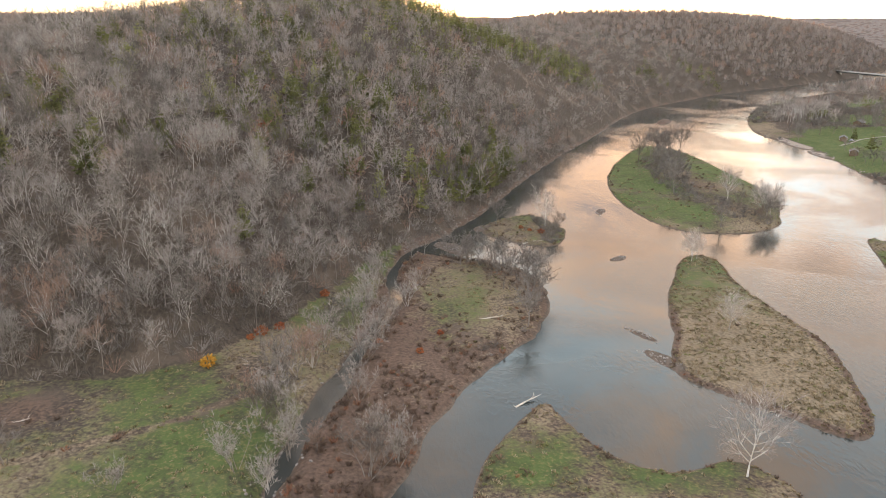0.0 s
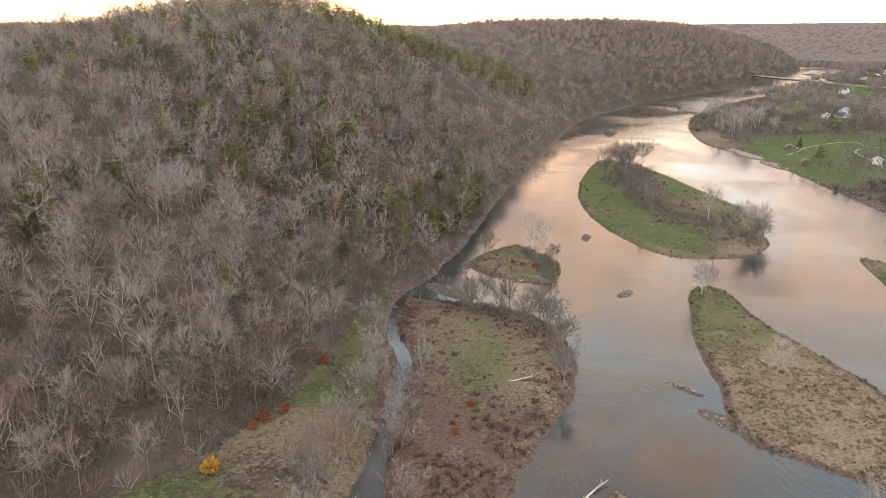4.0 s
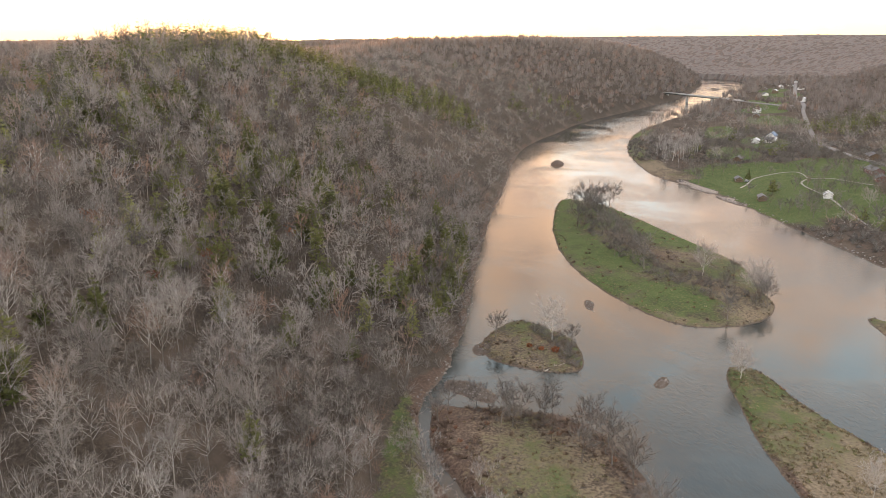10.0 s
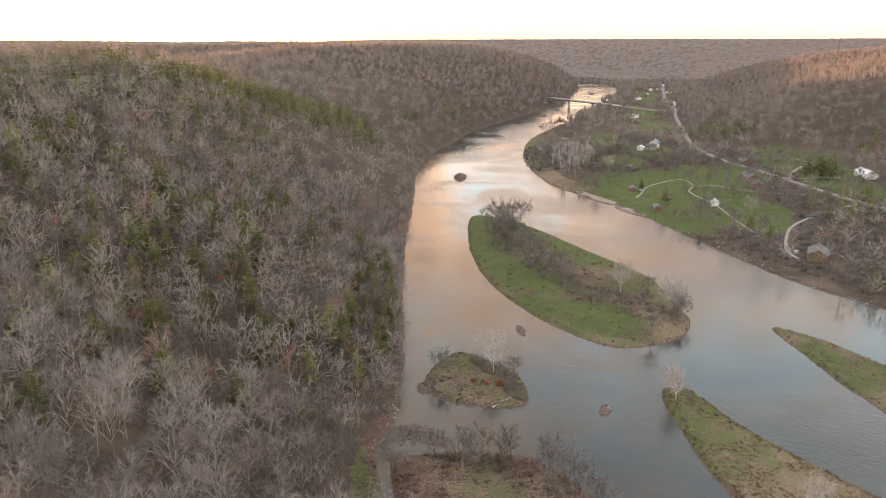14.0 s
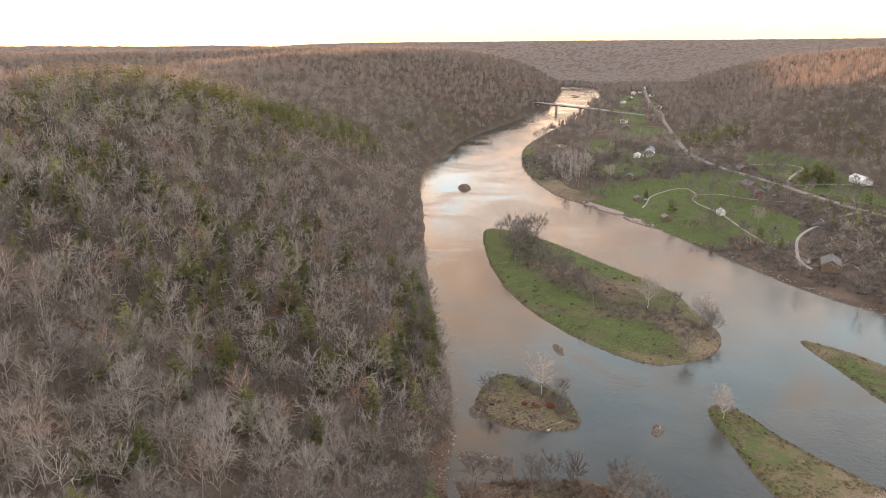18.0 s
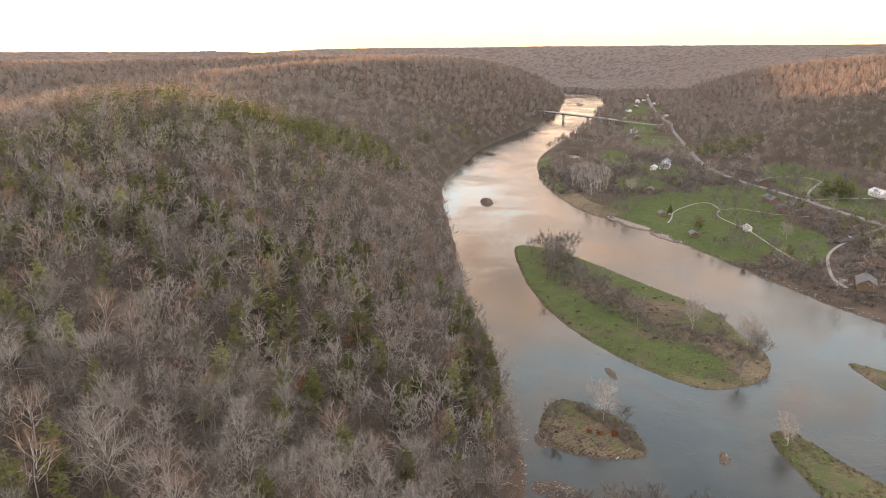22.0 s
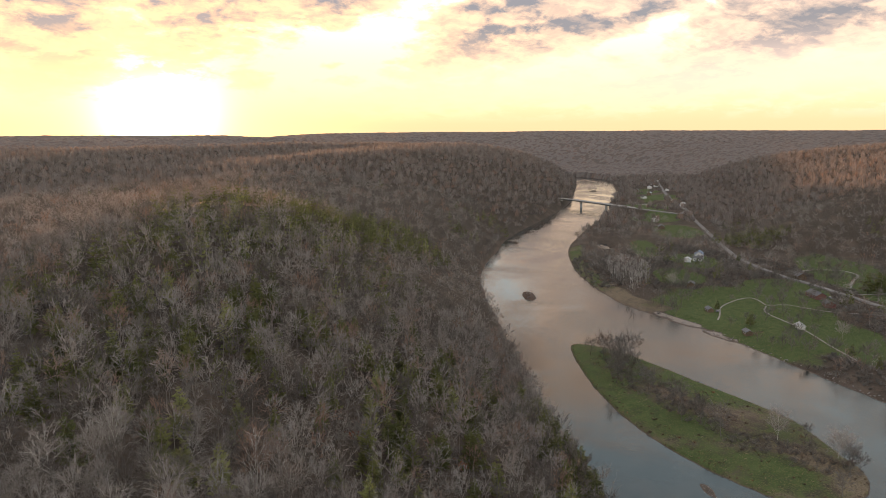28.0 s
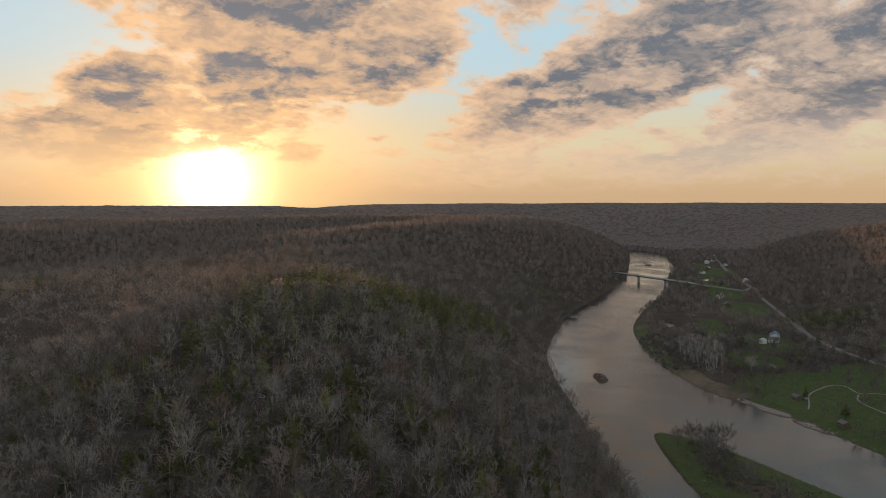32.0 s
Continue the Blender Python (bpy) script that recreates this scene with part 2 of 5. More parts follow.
litter = g.mix(g.smooth(n_big, 0.5, 0.7), litter, (0.115, 0.092, 0.072))
green = g.mix(g.smooth(n_mid, 0.3, 0.7), (0.041, 0.070, 0.022), (0.068, 0.100, 0.035))
green = g.mix(g.smooth(n_fine, 0.48, 0.72), green, (0.150, 0.130, 0.066))
tan = g.mix(g.smooth(n_fine, 0.3, 0.7), (0.105, 0.084, 0.057), (0.225, 0.185, 0.128))
brush = g.mix(g.smooth(n_fine, 0.3, 0.7), (0.065, 0.047, 0.037), (0.130, 0.092, 0.070))
col = litter
for chan, tone in ((2, brush), (1, tan), (0, green)):
    col = g.mix(g.smooth(g.math("ADD", cov.outputs[chan], g.math("MULTIPLY", spread, g.math("GREATER_THAN", cov.outputs[chan], 0.02))), 0.28, 0.72), col, tone)
sand = g.mix(g.smooth(n_fine, 0.3, 0.7), (0.24, 0.205, 0.175), (0.36, 0.32, 0.28))
col = g.mix(g.smooth(g.attribute("cover").outputs["Alpha"], 0.7, 0.3), col, sand)
height = g.add("ShaderNodeSeparateXYZ", Vector=place).outputs[2]
mud = g.mix(g.smooth(n_fine, 0.3, 0.7), (0.055, 0.043, 0.034), (0.14, 0.115, 0.092))
col = g.mix(g.smooth(g.math("ADD", height, g.math("MULTIPLY", g.math("SUBTRACT", n_fine, 0.5), 0.4)), 0.34, 0.14), col, mud)
finish(g, col, 0.95, n_fine, 0.7, 0.5, spec=0.15)

M_WATER, g = material("river_water")
place = g.add("ShaderNodeNewGeometry").outputs["Position"]
calm = g.noise(place, 0.016, 4, 0.6, 0.8)
rip = g.noise(g.vec("MULTIPLY", place, (1.0, 0.5, 1)).outputs[0], 1.0, 3, 0.6, 0.5)
run = g.noise(g.vec("MULTIPLY", place, (0.9, 0.28, 1)).outputs[0], 0.22, 4, 0.6, 1.2)
hgt = g.math("ADD", g.math("MULTIPLY", rip, g.math("ADD", 0.3, g.math("MULTIPLY", g.smooth(calm, 0.40, 0.60), 0.9))), g.math("MULTIPLY", run, 0.32))
base = g.mix(g.smooth(g.noise(place, 0.03, 3), 0.35, 0.65), (0.020, 0.026, 0.025), (0.036, 0.040, 0.036))
finish(g, base, g.math("ADD", 0.06, g.math("MULTIPLY", g.smooth(calm, 0.40, 0.62), 0.14)), hgt, 0.22, 0.4, ior=1.38, spec=0.5)

M_ROAD = plain("worn_asphalt", (0.15, 0.147, 0.142), (0.22, 0.215, 0.207), 0.3, 0.9)
M_DARKROAD = plain("dark_asphalt", (0.05, 0.05, 0.05), (0.08, 0.08, 0.078), 0.3, 0.9)
M_GRAVEL = plain("pale_gravel", (0.20, 0.187, 0.17), (0.29, 0.275, 0.255), 0.5, 0.95, 0.5)
M_CONCRETE = plain("weathered_concrete", (0.34, 0.33, 0.315), (0.48, 0.47, 0.45), 0.4, 0.9)
M_STEEL = plain("dull_green_steel", (0.08, 0.09, 0.09), (0.13, 0.14, 0.13), 0.4, 0.6, 0.1, 0.4)
M_WHITE = plain("white_siding", (0.68, 0.67, 0.65), (0.80, 0.79, 0.77), 0.8, 0.7)
M_RED = plain("red_brown_siding", (0.17, 0.085, 0.075), (0.24, 0.12, 0.105), 0.8, 0.8)
M_WOOD = plain("brown_boards", (0.12, 0.085, 0.06), (0.20, 0.145, 0.10), 1.2, 0.85)
M_SHINGLE = plain("grey_shingles", (0.10, 0.10, 0.105), (0.17, 0.17, 0.175), 1.2, 0.9)
M_METALROOF = plain("pale_metal_roof", (0.42, 0.45, 0.48), (0.55, 0.57, 0.60), 0.6, 0.45, 0.1, 0.2)
M_BLUEROOF = plain("blue_grey_roof", (0.13, 0.19, 0.27), (0.20, 0.26, 0.34), 0.9, 0.8)
M_GLASS = plain("dark_window_glass", (0.03, 0.035, 0.04), (0.05, 0.055, 0.06), 1.0, 0.12, 0.0)
M_STONE = plain("river_stone", (0.13, 0.122, 0.112), (0.27, 0.255, 0.236), 1.0, 0.9, 0.5)
M_DRIFT = plain("bleached_driftwood", (0.36, 0.32, 0.27), (0.52, 0.48, 0.42), 2.0, 0.9)
M_PAINT = plain("car_paint", (0.10, 0.11, 0.13), (0.45, 0.45, 0.46), 0.2, 0.3, 0.0)
M_TYRE = plain("black_rubber", (0.02, 0.02, 0.02), (0.035, 0.035, 0.035), 2.0, 0.9)

# ---- the lie of the land ----
rng = np.random.default_rng(7)
TABLE = rng.random((256, 256))


def value_noise(x, y, scale, octaves=4):
    """Smooth noise between -1 and 1."""
    out, amp, total = np.zeros_like(x, dtype=float), 1.0, 0.0
    for k in range(octaves):
        u, v = x / scale + 17.3 * k, y / scale + 41.7 * k
        i, j = np.floor(u).astype(int), np.floor(v).astype(int)
        fu, fv = u - i, v - j
        fu, fv = fu * fu * (3 - 2 * fu), fv * fv * (3 - 2 * fv)
        a, b = TABLE[i & 255, j & 255], TABLE[(i + 1) & 255, j & 255]
        c, e = TABLE[i & 255, (j + 1) & 255], TABLE[(i + 1) & 255, (j + 1) & 255]
        out += amp * ((a * (1 - fu) + b * fu) * (1 - fv) + (c * (1 - fu) + e * fu) * fv)
        total += amp
        amp, scale = amp * 0.5, scale * 0.5
    return out / total * 2 - 1


def ramp(v, lo, hi):
    t = np.clip((v - lo) / (hi - lo), 0, 1)
    return t * t * (3 - 2 * t)


def rounded(pts, closed=True, times=2):
    """Chaikin's corner cutting."""
    p = np.array(pts, float)
    for _ in range(times):
        q = np.roll(p, -1, 0)
        cut = np.stack([p * 0.75 + q * 0.25, p * 0.25 + q * 0.75], 1).reshape(-1, 2)
        p = cut if closed else np.vstack([p[:1], cut[:-2], p[-1:]])
    return p


def line_distance(line, x, y, closed=False):
    best = np.full(x.shape, 1e9)
    q = np.roll(line, -1, 0) if closed else line[1:]
    for (ax, ay), (bx, by) in zip(line, q):
        dx, dy = bx - ax, by - ay
        t = np.clip(((x - ax) * dx + (y - ay) * dy) / max(dx * dx + dy * dy, 1e-9), 0, 1)
        best = np.minimum(best, (x - ax - t * dx) ** 2 + (y - ay - t * dy) ** 2)
    return np.sqrt(best)


def inside(poly, x, y):
    hit = np.zeros(x.shape, bool)
    for (ax, ay), (bx, by) in zip(poly, np.roll(poly, -1, 0)):
        if ay != by:
            hit ^= ((ay > y) != (by > y)) & (x < (bx - ax) * (y - ay) / (by - ay) + ax)
    return hit


def depth_in(poly, x, y):
    """Metres inside a closed outline; negative outside."""
    e = line_distance(poly, x, y, True)
    return np.where(inside(poly, x, y), e, -e)


BANK_WEST = [(-60, -400), (-40, -60), (-28, 20), (-18, 60), (-12, 85), (-6, 99), (-2, 107), (-1, 116), (5, 129), (13, 143), (23, 156), (30, 168),
             (34, 180), (36, 194), (34, 206), (26, 218), (10, 225), (-2, 229), (-7, 236), (3, 247), (16, 272), (28, 300), (42, 336), (56, 370), (80, 425),
             (104, 474), (133, 535), (161, 599), (193, 661), (228, 713), (288, 780), (356, 863), (480, 966), (626, 1092), (735, 1200), (898, 1393),
             (1000, 1510), (1050, 1590), (1060, 1680), (1010, 1790), (880, 1920), (600, 2080)]
BANK_EAST = [(300, -400), (262, 60), (240, 160), (226, 240), (221, 283), (232, 344), (240, 387), (246, 416), (250, 440), (250, 479), (244, 510), (258, 560),
             (291, 636), (325, 690), (346, 720), (385, 768), (446, 825), (520, 890), (640, 985), (700, 1050), (780, 1143), (893, 1226), (985, 1354),
             (1114, 1502), (1165, 1590), (1180, 1700), (1120, 1860), (960, 2020), (640, 2200)]
RIVER = np.vstack([rounded(BANK_WEST, False), rounded(BANK_EAST, False)[::-1]])
CREEK = rounded([(-29, 70), (-27, 95), (-25, 115), (-21, 133), (-19, 143), (-15, 164), (-11, 177), (-9, 189), (-13, 206), (-10, 220), (-5, 236)], False)
ISLES = {
    "small": rounded([(21, 264), (25, 271), (38, 282), (45, 279), (51, 266), (53, 259), (49, 244), (44, 237), (35, 240), (25, 248), (20, 255)]),
    "green": rounded([(144, 466), (157, 452), (162, 435), (164, 403), (163, 366), (165, 335), (163, 312), (151, 288), (142, 266), (130, 257), (118, 254),
                      (105, 255), (96, 261), (89, 276), (86, 307), (89, 346), (105, 393), (125, 433)]),
    "tan": rounded([(86, 224), (94, 229), (99, 221), (95, 202), (98, 175), (100, 159), (97, 141), (91, 124), (86, 116), (82, 115), (74, 123), (65, 131),
                    (57, 140), (58, 149), (64, 164), (69, 186), (76, 202)]),
    "east": rounded([(165, 250), (171, 243), (174, 225), (174, 206), (172, 160), (160, 120), (140, 130), (138, 170), (147, 205), (156, 225)]),
    "front": rounded([(25, 131), (27, 125), (30, 117), (33, 112), (39, 107), (45, 105), (50, 107), (55, 110), (60, 107), (65, 98), (66, 70), (40, 40),
                      (10, 50), (6, 85), (9, 107), (14, 115), (19, 123)]),
}
HILL_FOOT = [(-5000, 300), (-900, 170), (-400, 150), (-200, 140), (-93, 137), (-69, 137), (-52, 147), (-37, 170), (-26, 200), (-19, 222), (-8, 245)]
west_line = rounded(BANK_WEST, False)
WEST_HILL = np.vstack([np.array(HILL_FOOT, float), west_line[np.argmax(west_line[:, 1] > 250):] + np.array((-1.5, 0.7)), [(620, 2450), (900, 2700), (900, 5000), (-5000, 5000)]])
EAST_FOOT = [(420, -5000), (420, 0), (430, 200), (452, 330), (560, 430), (590, 520), (520, 590), (560, 660), (660, 760), (800, 880), (960, 1020), (1150, 1240),
             (1400, 1500), (1560, 1800), (1450, 2050), (1150, 2250), (640, 2420), (600, 5000), (5000, 5000), (5000, -5000)]
EAST_HILL = np.array(EAST_FOOT, float)
NORTH_HILL = np.array([(640, 2420), (600, 2230), (1000, 2150), (1300, 2050), (1600, 2100), (2500, 5000), (600, 5000)], float)
# gravel bars and rocks: x, y, half length, half width, turn, height
BARS = [(73.5, 288, 6, 2.2, 70, 0.5), (65, 224.5, 4.5, 2.0, 40, 0.5), (55, 163, 6, 1.6, -55, 0.45), (55.5, 150, 6.5, 2.6, -65, 0.5), (8, 236, 9, 4.5, -55, 0.7), (20, 262, 4.5, 2.6, 75, 0.5),
        (197, 586, 17, 5, 60, 2.2), (249, 468, 20, 4.5, 88, 0.35), (245, 430, 15, 3.2, 86, 0.4), (900, 1330, 30, 8, 50, 1.2), (930, 1375, 16, 6, 50, 1.0)]
PONDS = [(420, 744, 30, 9, 58), (800, 1062, 46, 20, 50)]


def oval(x, y, cx, cy, a, b, turn):
    c, s = math.cos(radians(turn)), math.sin(radians(turn))
    u, v = (x - cx) * c + (y - cy) * s, -(x - cx) * s + (y - cy) * c
    return np.sqrt((u / a) ** 2 + (v / b) ** 2)


def land(x, y, full=False):
    """Height of the ground over the river's level; with full, also the parts that it is made of."""
    x, y = np.asarray(x, float), np.asarray(y, float)
    wob = value_noise(x, y, 9, 4) * 1.7
    shore = -depth_in(RIVER, x, y) + wob * 0.8
    z = np.where(shore < 0, np.maximum(shore * 0.28, -1.4), np.minimum(shore * 0.55, 1.0))
    # flat ground by the water
    east = ramp(shore, 2, 130) * 5.0 + ramp(shore, 2, 14) * 1.2
    side = x > np.interp(y, [-400, 250, 480, 640, 825, 1143, 1502, 1700, 2200], [200, 160, 200, 250, 380, 720, 1090, 1120, 800])
    z += np.where(side, east, ramp(shore, 2, 25) * 0.9)
    z += value_noise(x, y, 5, 2) * 0.22 * ramp(shore, 1, 6)
    creek = line_distance(CREEK, x, y) + wob * 0.8
    wide = 0.3 + 1.6 * np.exp(-((y - 130) / 16) ** 2)
    z = np.minimum(z, np.where(~side, -0.7 + np.clip((creek - wide) * 0.7, -0.1, 9), 99))
    # the wooded hills
    r = np.hypot(x + 100, y - 100)
    far = 50 + (40 - 11 * ramp(x, -250, 250)) * ramp(r, 1000, 1550) + 8 * ramp(r, 2400, 3600)
    rough = value_noise(x, y, 260, 4) * (1 - 0.6 * ramp(r, 1800, 2600))
    west = np.maximum(depth_in(WEST_HILL, x, y), 0)
    top = 92 + 26 * ramp(y, 950, 1300)
    rise = top * (1 - np.exp(-west * 0.80 / top))
    hump = 28 * np.exp(-(((x + 50) * 0.85 + (y - 535) * 0.5) / 130) ** 2 - ((-(x + 50) * 0.5 + (y - 535) * 0.85) / 120) ** 2)
    hill = rise * 0.97 + hump * ramp(west, 0, 130)
    hill = hill * (1 - 0.30 * ramp(-x, 95, 290) * ramp(700 - y, 0, 150))
    back = ramp(west, 150, 700)
    hill = hill * (1 - back) + np.minimum(far, top) * back + rough * 9 * ramp(west, 20, 160) + value_noise(x, y, 45, 3) * 2.4 * ramp(west, 10, 60)
    z = np.where(west > 0, np.maximum(z, z * ramp(-west, -30, 0) + hill), z)
    eh = np.maximum(depth_in(EAST_HILL, x, y), 0)
    high = 104 + 12 * np.exp(-(((x - 900) / 260) ** 2 + ((y - 780) / 260) ** 2))
    ehill = high * (1 - np.exp(-eh * 0.42 / high)) * (1 + rough * 0.10)
    z = np.where(eh > 0, np.maximum(z, np.minimum(z, 7) + ehill), z)
    nh = np.maximum(depth_in(NORTH_HILL, x, y), 0)
    z = np.where(nh > 0, np.maximum(z, 96 * (1 - np.exp(-nh * 0.4 / 96)) + rough * 5 * ramp(nh, 0, 100)), z)
    # islands, bars, ponds
    isle = np.full(x.shape, -99.0)
    for p in ISLES.values():
        isle = np.maximum(isle, depth_in(p, x, y) + wob * 0.5)
    z = np.maximum(z, np.where(isle > -6, np.where(isle < 0, isle * 0.3, np.minimum(isle * 0.6, 0.8)) + ramp(isle, 1, 14) * 0.9 + value_noise(x, y, 5, 2) * 0.2 * ramp(isle, 1, 5), -9))
    for cx, cy, a, b, turn, hh in BARS:
        o = oval(x, y, cx, cy, a, b, turn) + value_noise(x, y, 5, 4) * 0.35
        z = np.maximum(z, np.where(o < 2, hh * 1.6 - o * hh * 1.6 + wob * 0.16, -9))
    for cx, cy, a, b, turn in PONDS:
        z = np.where(oval(x, y, cx, cy, a, b, turn) < 1, -0.5, z)
    fill = line_distance(np.array([(669, 985), (676, 862), (706, 880)], float), x, y)
    z = np.where(fill < 22, np.maximum(z, 11.4 - np.maximum(fill - 6, 0) * 0.6), z)
    if full:
        return z, shore, creek, west, eh, isle, side
    return z


def growth(a, b, n, p=2.2):
    return a + (b - a) * np.linspace(0, 1, n, endpoint=False) ** p


FAR = 4650.0
GX = np.concatenate([-(growth(330, FAR, 46))[::-1], np.arange(-327, -45, 3.0), np.arange(-45, 180, 1.7), np.arange(180, 300, 3.0), np.arange(300, 620, 5.0), np.arange(620, 1260, 11.0), growth(1260, FAR, 36), [FAR]])
GY = np.concatenate([[-1200, -900, -600, -400, -250, -150, -80, -30, 10, 35, 55, 70], np.arange(80, 300, 1.7), np.arange(300, 500, 3.0), np.arange(500, 860, 4.5), np.arange(860, 1720, 11.0), growth(1720, FAR, 36), [FAR]])


def mesh_of(name, verts, tris, mats, index=None, tint=None, smooth=False):
    me = bpy.data.meshes.new(name)
    verts, tris = np.ascontiguousarray(verts, np.float32), np.ascontiguousarray(tris, np.int32)
    k = tris.shape[1]
    me.vertices.add(len(verts))
    me.vertices.foreach_set("co", verts.ravel())
    me.loops.add(tris.size)
    me.loops.foreach_set("vertex_index", tris.ravel())
    me.polygons.add(len(tris))
    me.polygons.foreach_set("loop_start", np.arange(0, tris.size, k, dtype=np.int32))
    for m in mats:
        me.materials.append(m)
    if index is not None:
        me.polygons.foreach_set("material_index", np.ascontiguousarray(index, np.int32))
    me.polygons.foreach_set("use_smooth", np.full(len(tris), smooth))
    if tint is not None:
        me.attributes.new("tint", "FLOAT", "POINT").data.foreach_set("value", np.ascontiguousarray(tint, np.float32))
    me.update(calc_edges=True)
    return me


# lawns and open ground on the east bank: x, y, half sizes, turn
LAWNS = [(296, 446, 96, 58, 62), (360, 470, 60, 40, 20), (415, 602, 42, 24, 50), (350, 560, 40, 22, 60), (490, 490, 90, 34, 50), (430, 400, 60, 26, 70),
         (560, 760, 60, 30, 50), (640, 880, 50, 36, 60), (730, 1000, 60, 50, 50), (880, 1110, 60, 40, 50), (960, 1230, 60, 30, 50), (430, 690, 60, 14, 50), (300, 380, 52, 26, 60)]


def openness(x, y):
    best = np.full(np.shape(x), 9.0)
    for cx, cy, a, b, turn in LAWNS:
        best = np.minimum(best, oval(x, y, cx, cy, a, b, turn))
    return best + value_noise(x, y, 30, 3) * 0.25


def cover_of(x, y, z, shore, creek, west, eh, isle, side):
    """How much green grass, dry grass and brush grows at a place."""
    c = np.zeros((*x.shape, 4))
    c[..., 3] = 1
    soft = value_noise(x, y, 22, 3)
    # west bank: meadow and brush
    flat = (west <= 0) & ~side & (isle < 0) & (shore > 0)
    meadow = flat & (x < np.interp(y, [80, 240], [-27, -10]))
    spit = flat & ~meadow
    c[meadow] = np.stack([0.52 + soft * 0.3, 0.50 - soft * 0.25, 0.12 + 0 * soft, 1 + 0 * soft], -1)[meadow]
    bare = np.exp(-((x + 81) / 13) ** 2 - ((y - 124) / 9) ** 2) + 0.7 * np.exp(-((x + 40) / 7) ** 2 - ((y - 139) / 9) ** 2)
    c[meadow] = (c + np.stack([-0.4 * bare, -0.4 * bare, 0.5 * bare, 0 * x], -1))[meadow]
    track = np.exp(-(line_distance(np.array([(-95, 99), (-70, 108), (-50, 119), (-37, 131)], float), x, y) / 0.8) ** 2)
    c[meadow] = (c + np.stack([-0.5 * track, 0 * x, 0.6 * track, 0 * x], -1))[meadow]
    core = np.exp(-((x - 12) / 18) ** 2 - ((y - 188) / 36) ** 2)
    c[spit] = np.stack([0.05 + core * 0.52 + soft * 0.25, 0.14 + core * 0.5 - soft * 0.2, 0.95 - core * 0.7, 1 + 0 * soft], -1)[spit]
    # islands
    d = {k: depth_in(p, x, y) for k, p in ISLES.items()}
    m = d["green"] > -2
    c[m] = np.stack([0.66 + soft * 0.35 - 0.4 * np.exp(-((x - 132) / 14) ** 2 - ((y - 330) / 60) ** 2) - ramp(270 - y, -6, 10) * 0.22, 0.36 - soft * 0.3 + ramp(285 - y, -10, 15) * 0.15 + ramp(6 - d["green"], 0, 5) * 0.15,
                     0.15 + 0.5 * np.exp(-((x - 132) / 12) ** 2 - ((y - 350) / 60) ** 2), 1 + 0 * x], -1)[m]
    m = d["tan"] > -2
    c[m] = np.stack([ramp(y, 150, 205) * 0.68 + soft * 0.3, (0.85 - ramp(y, 165, 225) * 0.35 - soft * 0.2) * ramp(d["tan"], 0.5, 3.0), 0.15 + 0.7 * ramp(d["tan"], 3.5, 1.0), 1 + 0 * x], -1)[m]
    m = d["small"] > -2
    c[m] = np.stack([0.44 + soft * 0.4, 0.42 - soft * 0.3, 0.42 + 0.3 * (x > 40), 1 + 0 * x], -1)[m]
    m = d["front"] > -2
    c[m] = np.stack([0.45 + soft * 0.6, 0.42 - soft * 0.5, 0.55 + 0 * x, 1 + 0 * x], -1)[m]
    m = d["east"] > -2
    c[m] = np.stack([0.52 + soft * 0.4, 0.5 - soft * 0.3, 0.3 + 0 * x, 1 + 0 * x], -1)[m]
    # east bank
    o = openness(x, y)
    m = side & (eh <= 40) & (isle < 0)
    lawn = ramp(o, 1.12, 0.9)
    c[m] = np.stack([lawn * 0.95, ramp(shore, 26, 12) * 0.55 * ramp(y, 480, 540) * (y < 700), 0.35 * (1 - lawn), 1 + 0 * x], -1)[m]
    m = side & (y > 500) & (y < 760) & (shore > 0) & (shore < 15)
    c[m] = np.stack([0.55 + soft * 0.4, 0.6 + 0 * x, 0.3 + 0 * x, 1 + 0 * x], -1)[m]
    m = side & (y > 486) & (y < 566) & (shore > 0) & (shore < 20 + soft * 6)
    c[m] = np.stack([0.22 + soft * 0.4, 0.55 - soft * 0.3, 0.45 + 0 * x, 1 + 0 * x], -1)[m]
    for cx, cy, a, b, turn, hh in BARS:
        c[oval(x, y, cx, cy, a, b, turn) < 1.3] = (0, 0, 0, 0.4 if a > 12 and 400 < cy < 500 else 0.62)
    m = oval(x, y, 197, 586, 17, 5, 60) < 1.2
    c[m] = (0.1, 0.2, 0.8, 1)
    return np.clip(c, 0, 1)


X, Y = np.meshgrid(GX, GY)
LAND = land(X, Y, True)
COVER = cover_of(X, Y, *LAND)
nx, ny = len(GX), len(GY)
ids = np.arange(nx * ny).reshape(ny, nx)
quads = np.stack([ids[:-1, :-1], ids[:-1, 1:], ids[1:, 1:], ids[1:, :-1]], -1).reshape(-1, 4)
me = mesh_of("ground", np.stack([X, Y, LAND[0]], -1).reshape(-1, 3), quads, [M_GROUND], smooth=True)
me.attributes.new("cover", "FLOAT_COLOR", "POINT").data.foreach_set("color", COVER.reshape(-1).astype(np.float32))
tagged(new("ground", me), "river valley ground with meadow, leaf litter and muddy banks", "ground", kind="structure")

me = mesh_of("water", [(-160, -900, 0), (1500, -900, 0), (1500, 2400, 0), (-160, 2400, 0)], [(0, 1, 2, 3)], [M_WATER])
tagged(new("water", me), "calm shallow river reflecting the evening sky", "river", kind="structure")

# ---- trees ----


